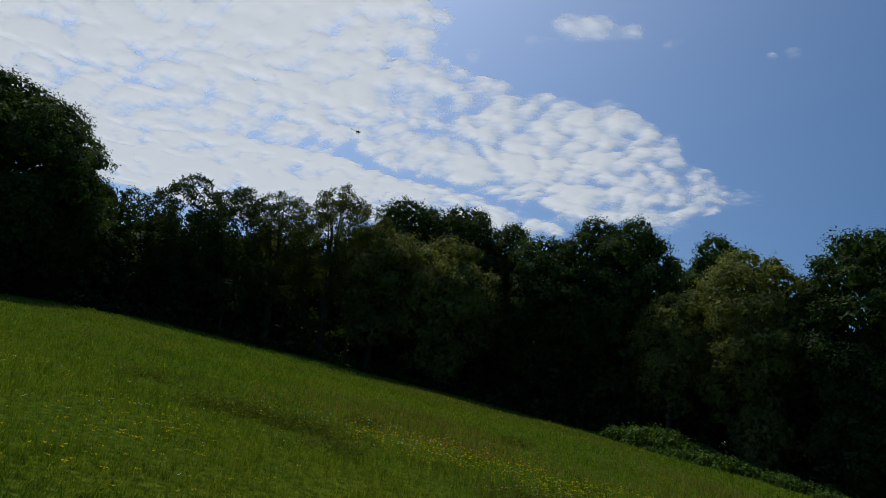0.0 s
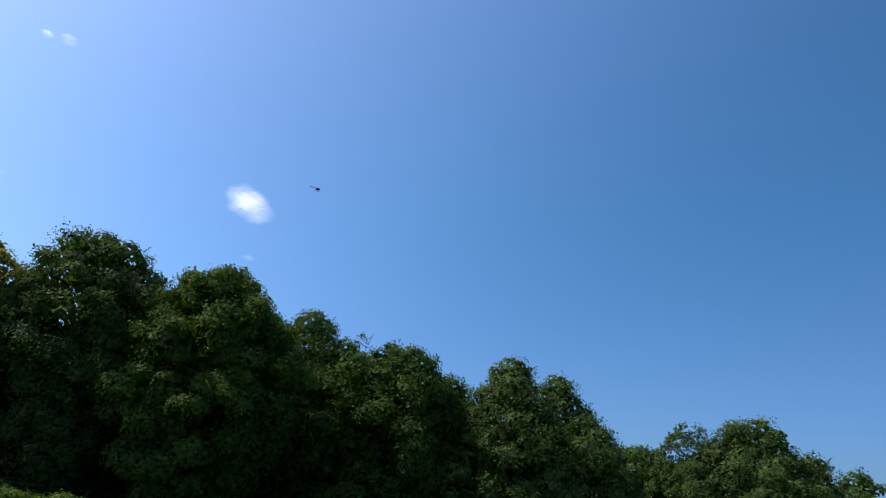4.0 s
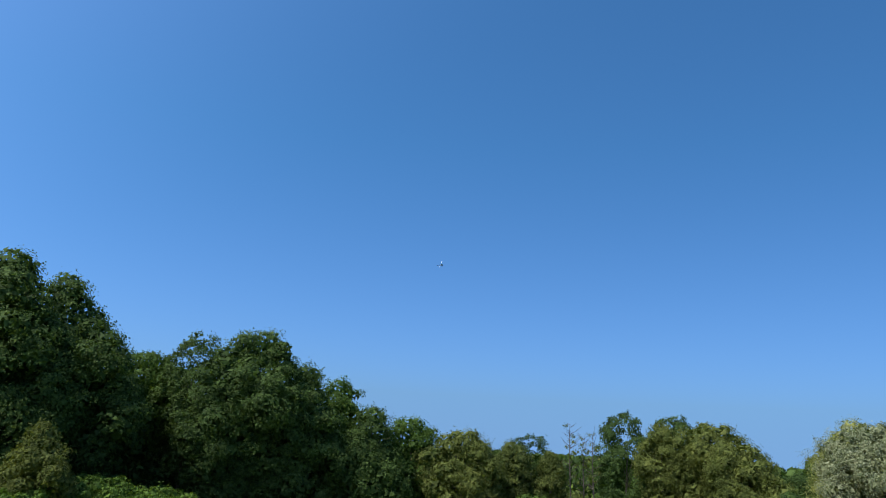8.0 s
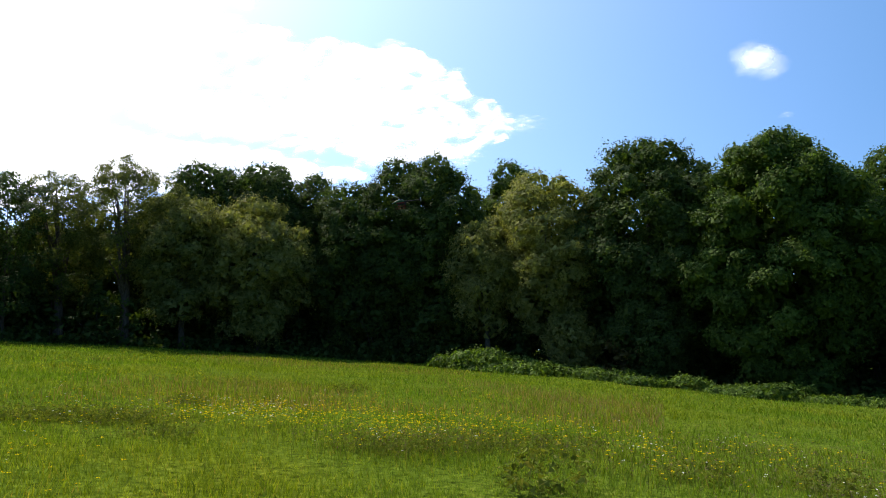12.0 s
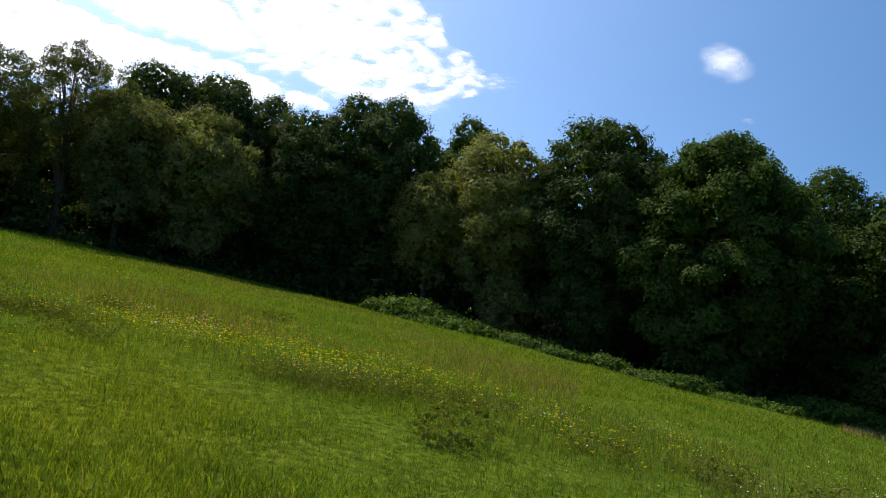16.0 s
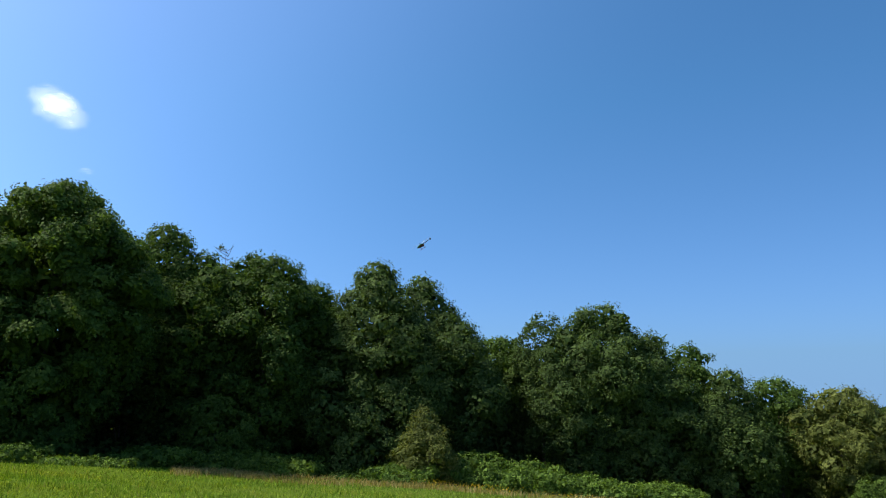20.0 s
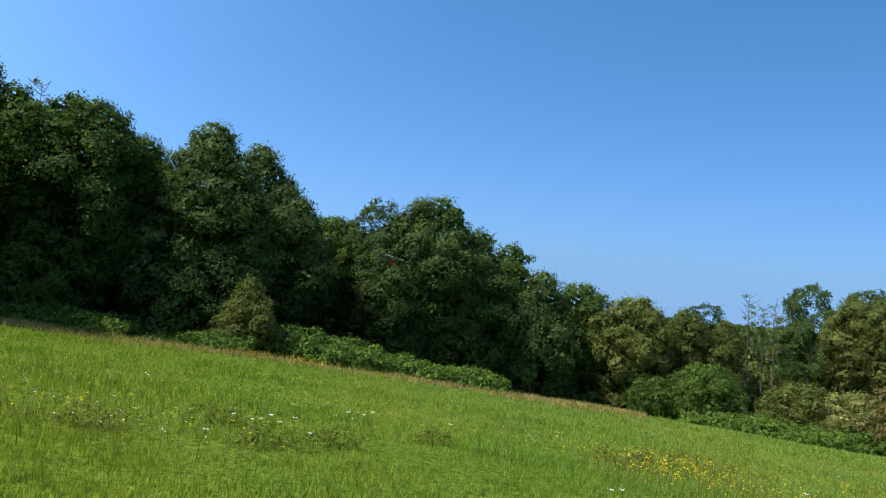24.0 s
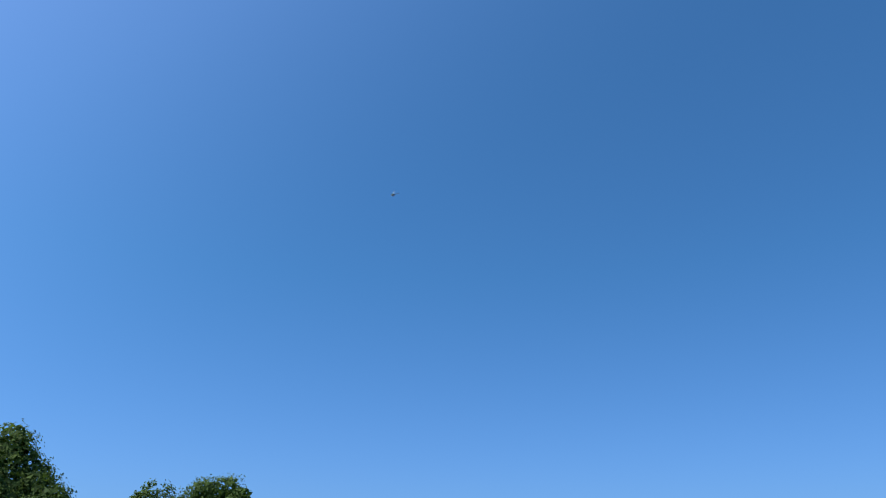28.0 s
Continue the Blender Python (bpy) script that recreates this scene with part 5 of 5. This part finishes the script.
def cloud_sheet(name, x0, x1, y0, y1, step, cover, label, mat, rows=1):
    """A cloud on the layer at the height HIGH: only where cover(x, y) is above nought, bulging where it is thick."""
    xs, ys = np.arange(x0, x1, step), np.arange(y0, y1, step)
    x, y = np.meshgrid(xs, ys, indexing="ij")
    c = cover(x, y)
    z = HIGH + 13 * np.clip(c, 0, 1)
    n = len(ys)
    i, j = np.meshgrid(np.arange(len(xs) - 1), np.arange(n - 1), indexing="ij")
    q = (i * n + j).ravel()
    faces = np.stack([q, q + n, q + n + 1, q + 1], -1)
    cf = c.ravel()
    keep = cf[faces].max(1) > -0.3
    faces = faces[keep]
    used, inv = np.unique(faces, return_inverse=True)
    verts = np.stack([x, y, z], -1).reshape(-1, 3)[used]
    mid = verts.mean(0)
    quads, depth = inv.reshape(-1, 4), np.clip(cf[used], -0.4, 1).astype(np.float32)
    ob = new(name) if rows > 1 else None
    # a large bank lies in rows, one behind the other, each a part
    far = np.hypot(*verts[quads[:, 0], :2].T)
    bands = np.quantile(far, np.linspace(0, 1, rows + 1))
    for k in range(rows):
        mine = quads[(far >= bands[k]) & ((far < bands[k + 1]) | (k == rows - 1))]
        ids, back = np.unique(mine, return_inverse=True)
        me = mesh_from("cloud_patch" if rows > 1 else name, verts[ids] - mid, back.reshape(-1, 4), mat, True)
        at = me.attributes.new("cover", "FLOAT", "POINT")
        at.data.foreach_set("value", depth[ids])
        if rows > 1:
            part("cloud_patch", me, ob)
        else:
            ob = new(name, me)
    ob.location = mid
    return tagged(ob, label, "cloud"), Vector(mid)


def layer_point(az, el):
    r = HIGH / math.tan(radians(el))
    return r * math.sin(radians(az)), r * math.cos(radians(az))


def cells(u, v, seed):
    """Distance to the nearest of one jittered point a square."""
    rg = np.random.default_rng(seed)
    jit = rg.uniform(0.1, 0.9, (64, 64, 2))
    big = rg.uniform(0.75, 1.3, (64, 64))
    ui, vi = np.floor(u).astype(int), np.floor(v).astype(int)
    best = np.full(u.shape, 9.0)
    for du in (-1, 0, 1):
        for dv in (-1, 0, 1):
            a, b = (ui + du) % 64, (vi + dv) % 64
            best = np.minimum(best, np.hypot(ui + du + jit[a, b, 0] - u, vi + dv + jit[a, b, 1] - v) / big[a, b])
    return best


def bank_cover(x, y):
    """Rows of fleecy puffs that close up towards the bank's middle, with a thin veil between them."""
    r = np.hypot(x, y)
    az, el = np.degrees(np.arctan2(x, y)), np.degrees(np.arctan2(HIGH, r))
    right = np.interp(el, (10, 14, 16, 17.2, 18.4, 20.5, 22.7, 24.7, 25.6, 27, 30, 36), (-70, -52, -41, -35, -34.5, -37, -38.5, -43, -52, -58, -58.5, -72))
    right = right + 1.8 * (fbm(x / 140.0, y / 140.0, 11, 3) - 0.5) * 2
    inside = np.clip((right - az) / 13.0, -1.0, 1.0)
    # puffs lie in rows across the line of sight and are larger where the layer is farther off
    far = 15.0 * np.log(r) + 2.2 * (fbm(x / 230.0, y / 230.0, 5, 3) - 0.5)
    side = az / 1.75 + 2.0 * (fbm(x / 230.0, y / 230.0, 6, 3) - 0.5) + 0.35 * far
    puff = 0.9 - 1.15 * cells(far, side, 3) ** 1.3
    curl = 0.5 - 0.95 * cells(far * 2.3, side * 2.2, 8)
    rows = 0.08 * np.sin(far * 2.6 + 0.5 * side)
    big = fbm(x / 420.0, y / 420.0, 17, 3) - 0.5
    c = puff * 0.95 + curl * 0.55 + rows + big * 1.0 + np.where(inside < 0, 2.0, 0.36) * inside - 0.06
    # a long clear lane low in the bank
    lane = np.interp(az, (-66, -59, -54, -46.6, -44), (18.7, 17.5, 17.2, 16.3, 15.4))
    c -= 0.75 * np.exp(-((el - lane) / 0.5) ** 2) * np.clip((az + 67) / 4, 0, 1)
    c = np.where(az > right + 3.0, -1, c)
    c = np.where(el > 37, -1, np.where(el < 11.5, c - (11.5 - el) * 0.3, c))
    return np.where((az < -25) & (az > -125), c, -1)


def puff_cover(parts, lumps=0.0):
    def cover(x, y):
        c = np.full(x.shape, -1.0)
        for az, el, w, d, s in parts:
            px, py = layer_point(az, el)
            a = radians(az)
            # across and along the line of sight
            across = (x - px) * math.cos(a) - (y - py) * math.sin(a)
            along = (x - px) * math.sin(a) + (y - py) * math.cos(a)
            c = np.maximum(c, s * (1.15 - (across / w) ** 2 - (along / d) ** 2))
        return np.minimum(c, 1.0) * 0.8 + (fbm(x / 44.0, y / 66.0, 29, 4) - 0.5) * 0.42 + lumps * (0.3 - 0.8 * cells(x / 34.0, y / 34.0, 14)) - 0.1
    return cover


def make_clouds():
    cloud_sheet("cloud_bank", -2900, -150, -900, 2100, 11.0, bank_cover, "broken bank of white fleecy cloud in rows", CLOUD, 9)
    small = [(-13.0, 20.9, 56, 118, 0.72), (-12.2, 20.3, 48, 100, 0.62), (-13.7, 21.4, 40, 84, 0.5)]
    px, py = layer_point(-12.9, 20.8)
    ob, mid = cloud_sheet("small_cloud", px - 160, px + 160, py - 260, py + 260, 5.0, puff_cover(small), "small white fleecy cloud alone in the blue sky", SOFT_CLOUD)
    for az, el, w, d, s in ((-44.8, 30.6, 56, 38, 0.9), (-41.3, 30.3, 34, 26, 0.7), (-37.3, 29.7, 20, 18, 0.4), (-54.0, 27.5, 30, 28, 0.45), (-58.3, 26.8, 20, 20, 0.45), (-49.0, 29.2, 34, 24, 0.45),
                            (-33.6, 18.7, 74, 84, 0.62), (-31.4, 18.5, 60, 70, 0.4), (-36.8, 16.4, 70, 110, 0.6), (-42.0, 24.6, 34, 46, 0.7), (-28.0, 28.9, 16, 17, 0.5), (-29.6, 28.7, 12, 13, 0.45), (-36.9, 22.9, 22, 30, 0.5)):
        px, py = layer_point(az, el)
        cloud_sheet("cloud_scrap", px - 150, px + 150, py - 150, py + 150, 6.0, puff_cover([(az, el, w * 1.1, d * 1.25, s)], 0.6), "ragged white cloud scrap beside the cloud bank", SOFT_CLOUD)[0]["group"] = "cloud scraps"
    for az, el, w, d in ((-11.7, 16.8, 26, 44),):
        px, py = layer_point(az, el)
        cloud_sheet("cloud_wisp", px - 130, px + 130, py - 130, py + 130, 8.0, puff_cover([(az, el, w, d, 0.22)]), "thin cloud wisp low in the sky", SOFT_CLOUD)
    return ob, mid


SMALL_CLOUD, CLOUD_MID = make_clouds()


# ---- the model helicopter ----
def plain(name, colour, rough=0.55, spec=0.2):
    m, nt, b = material(name, rough, spec)
    n = noise_tex(nt, 14.0, 3.0, coords(nt))
    dark = tuple(c * 0.82 for c in colour)
    nt.links.new(ramp(nt, n, [(0.35, dark), (0.65, colour)]), b.inputs["Base Color"])
    return m


def make_helicopter():
    """A large model helicopter, nose along y, its mast at the origin."""
    black = plain("black carbon", (0.02, 0.02, 0.022))
    green = plain("dark green canopy paint", (0.01, 0.06, 0.018))
    red = plain("red paint", (0.14, 0.012, 0.011))
    pale = plain("pale grey blade", (0.42, 0.44, 0.46), 0.5)
    heli = new("model_helicopter")
    tagged(heli, "black and green model helicopter with red skids in flight", "helicopter")
    # canopy: rounded, blunt nose, tapering aft
    bm = bmesh.new()
    secs = [(0.42, 0.012, -0.13), (0.38, 0.06, -0.13), (0.28, 0.105, -0.12), (0.12, 0.13, -0.10), (-0.04, 0.12, -0.09), (-0.16, 0.07, -0.08), (-0.22, 0.03, -0.07)]
    rings = [[bm.verts.new((w * 0.7 * math.cos(a), y * 0.9, z + w * 0.88 * math.sin(a))) for a in (2 * math.pi * k / 14 for k in range(14))] for y, w, z in secs]
    for p, q in zip(rings, rings[1:]):
        for k in range(14):
            bm.faces.new((p[k], p[(k + 1) % 14], q[(k + 1) % 14], q[k]))
    bm.faces.new(rings[0][::-1])
    bm.faces.new(rings[-1])
    for f in bm.faces:
        f.smooth = True
    part("canopy", bm, heli, "glossy green canopy", green)
    bm = bmesh.new()
    box(bm, 0, 0.02, -0.17, 0.19, 0.4, 0.055, bevel=0.02)
    part("canopy_stripe", bm, heli, "red stripe", red)
    bm = bmesh.new()
    box(bm, 0, -0.05, -0.2, 0.11, 0.46, 0.12, bevel=0.02)
    part("chassis", bm, heli, mat=black)
    bm = bmesh.new()
    tube(bm, [(0, -0.12, -0.1), (0, -0.6, -0.085), (0, -1.02, -0.07)], [0.032, 0.028, 0.022], 10)
    part("tail_boom", bm, heli, mat=black)
    bm = bmesh.new()
    box(bm, 0.02, -0.98, -0.06, 0.008, 0.09, 0.18, pose(0, 0, 0, 0, 0, 0), 0.003)
    part("tail_fin", bm, heli, mat=black)
    bm = bmesh.new()
    box(bm, -0.05, -1.01, -0.07, 0.008, 0.03, 0.22, pose(0, 0, 0, 0, 0, 0), 0.003)
    part("tail_rotor", bm, heli, mat=pale)
    bm = bmesh.new()
    tube(bm, [(0, 0, -0.08), (0, 0, 0.06)], [0.014, 0.012], 8)
    part("mast", bm, heli, mat=black)
    for s in (-1, 1):
        bm = bmesh.new()
        tube(bm, [(s * 0.15, -0.26, -0.40), (s * 0.15, 0.2, -0.40), (s * 0.15, 0.28, -0.375)], [0.012] * 3, 8)
        skid = part("skid", bm, heli, "red landing skid", red)
        for y in (-0.16, 0.1):
            bm = bmesh.new()
            tube(bm, [(s * 0.03, y, -0.24), (s * 0.1, y, -0.28), (s * 0.15, y, -0.40)], [0.011] * 3, 6)
            part("strut", bm, skid, mat=red)
    bm = bmesh.new()
    tube(bm, [(0, 0, -0.03), (0, 0, 0.03)], [0.03, 0.03], 10)
    rotor = part("main_rotor", bm, heli, mat=black)
    rotor.location = (0, 0, 0.06)
    for s in (-1, 1):
        bm = bmesh.new()
        box(bm, 0, s * 0.46, 0, 0.052, 0.74, 0.011, pose(0, 0, 0, 0, 4 * s, 0), 0.004)
        part("blade", bm, rotor, mat=pale)
        bm = bmesh.new()
        box(bm, 0, s * 0.07, 0, 0.03, 0.12, 0.022, bevel=0.005)
        part("blade_grip", bm, rotor, mat=black)
    return heli, rotor


HELI, ROTOR = make_helicopter()

# seconds, bearing, elevation, distance, nose's turn from the line of sight, pitch, bank
FLIGHT = [
    (0.0, -62.6, 20.2, 103.0, 78, -4, 24), (0.5, -54.4, 20.6, 103.0, 78, -4, 20), (1.0, -47.8, 21.8, 103.0, 80, -2, 14), (1.5, -42.4, 22.3, 103.0, 84, 2, 8), (2.0, -37.4, 22.1, 103.0, 86, 4, 6),
    (2.5, -31.6, 21.8, 103.0, 86, 0, 6), (3.0, -24.9, 22.4, 103.0, 84, -10, 8), (3.5, -16.2, 22.8, 100.3, 84, -14, 10), (4.0, -6.9, 23.1, 97.7, 84, -6, 8), (4.5, 3.3, 23.6, 97.7, 84, -4, 6),
    (5.2, 16.0, 21.5, 103.0, 82, -2, 4), (5.9, 26.0, 17.2, 110.9, 78, -12, 0), (6.5, 31.9, 14.4, 118.8, 70, -14, -4), (7.0, 34.9, 14.9, 124.1, 76, -8, 18), (7.5, 38.5, 15.0, 126.7, 98, 0, 40),
    (8.0, 42.0, 14.2, 126.7, 130, 4, 54), (8.5, 43.4, 12.8, 124.1, 195, 0, 48), (9.0, 41.4, 11.4, 113.5, 232, 0, 22), (9.5, 37.1, 10.8, 100.3, -92, -4, -6), (10.0, 29.9, 10.4, 79.4, -92, -4, 0),
    (10.5, 18.5, 10.1, 60.3, -90, -4, 0), (11.0, 1.5, 11.9, 44.3, -88, -4, 4), (11.5, -21.0, 12.6, 37.0, -88, -6, 6), (12.0, -41.65, 13.0, 36.0, -88, -4, 8), (12.3, -48.9, 13.0, 36.0, -88, -2, 10),
    (12.5, -54.0, 13.0, 36.0, -88, 0, 12), (12.7, -56.0, 13.4, 37.0, -84, 4, 14), (13.1, -60.5, 12.6, 39.0, -70, 6, 14), (13.6, -63.0, 10.6, 41.0, -40, 4, 12), (14.2, -60.0, 8.0, 42.0, 0, 0, 8),
    (14.8, -53.0, 5.2, 47.0, 30, -2, 4), (15.5, -44.5, 3.0, 52.0, 20, -2, 0), (16.1, -38.0, 1.8, 52.0, -20, 0, -2), (16.5, -36.0, 1.2, 51.0, -60, 3, -2), (16.8, -36.3, 1.2, 50.0, -74, 10, -6),
    (17.0, -38.5, 2.1, 48.0, -70, 26, -8), (17.2, -40.2, 3.1, 46.0, -50, 36, -6), (17.4, -41.0, 5.7, 43.0, -15, 44, 0), (17.5, -40.1, 7.6, 40.0, 20, 40, 6), (17.65, -34.5, 12.0, 40.0, 60, 20, 10),
    (17.8, -26.6, 15.3, 39.0, 80, 2, 10), (18.0, -23.0, 16.3, 39.0, 82, 6, 10), (18.3, -16.2, 17.0, 38.0, 80, 0, 14), (18.5, -11.4, 17.4, 38.0, 80, -4, 18), (19.0, 3.1, 17.1, 40.0, 78, -16, 24),
    (19.3, 10.5, 16.0, 44.0, 90, -28, 20), (19.5, 13.8, 14.9, 48.0, 130, -46, 10), (19.7, 14.8, 13.8, 52.0, 190, -36, 0), (20.0, 14.2, 12.9, 60.0, 262, -36, -10), (20.5, 7.9, 13.2, 52.0, 272, -6, 10),
    (21.0, 2.0, 13.6, 50.0, 280, -2, 16), (21.5, -1.6, 13.4, 48.0, 330, -4, 18), (22.0, -2.0, 12.6, 47.0, 390, -12, 14), (22.5, 0.0, 11.6, 46.0, 440, -24, 10), (23.0, 6.7, 8.2, 44.0, 442, -24, 8),
    (23.3, 11.6, 6.3, 43.0, 440, -16, 8), (23.6, 17.8, 4.9, 43.0, 438, -12, 8), (24.2, 29.7, 1.4, 48.3, 430, -10, 6), (24.5, 36.5, 0.1, 55.1, 420, -4, 4), (25.0, 45.9, 1.8, 70.0, 400, 20, 0),
    (25.2, 47.9, 5.2, 76.7, 385, 40, 0), (25.4, 49.2, 8.6, 81.9, 372, 68, 0), (25.6, 49.7, 11.5, 87.1, 352, 80, 0), (25.8, 48.8, 14.6, 86.0, 322, 76, 0), (26.0, 47.7, 17.6, 84.0, 308, 72, 0), (26.3, 46.9, 21.8, 84.0, 298, 58, 4),
    (26.6, 46.1, 25.7, 85.0, 298, 56, 4), (26.8, 45.4, 28.2, 86.0, 304, 64, 0), (27.0, 44.7, 30.2, 88.0, 300, 60, 0), (27.3, 43.6, 31.5, 96.0, 300, 52, 0), (27.6, 42.2, 31.7, 108.0, 325, 30, -20), (28.0, 40.2, 30.2, 122.2, 290, -2, -58)]


def motions():
    rows = []
    for t, az, el, d, turn, pitch, bank in FLIGHT:
        p = sky_dir(az, el) * d
        rows.append((t, pose(p.x, p.y, p.z + EYE, pitch, bank, -(az + turn))))
    walk(HELI, rows)
    walk(ROTOR, [(k * 0.05, pose(0, 0, 0.06, 0, 0, (k * 85) % 360)) for k in range(561)])
    drift = Vector((-math.cos(radians(-12.9)), math.sin(radians(-12.9)), 0)) * 2.9
    walk(SMALL_CLOUD, [(t, Matrix.Translation(CLOUD_MID + drift * (t - 11.0))) for t in (0.0, 14.0, 28.0)])


motions()
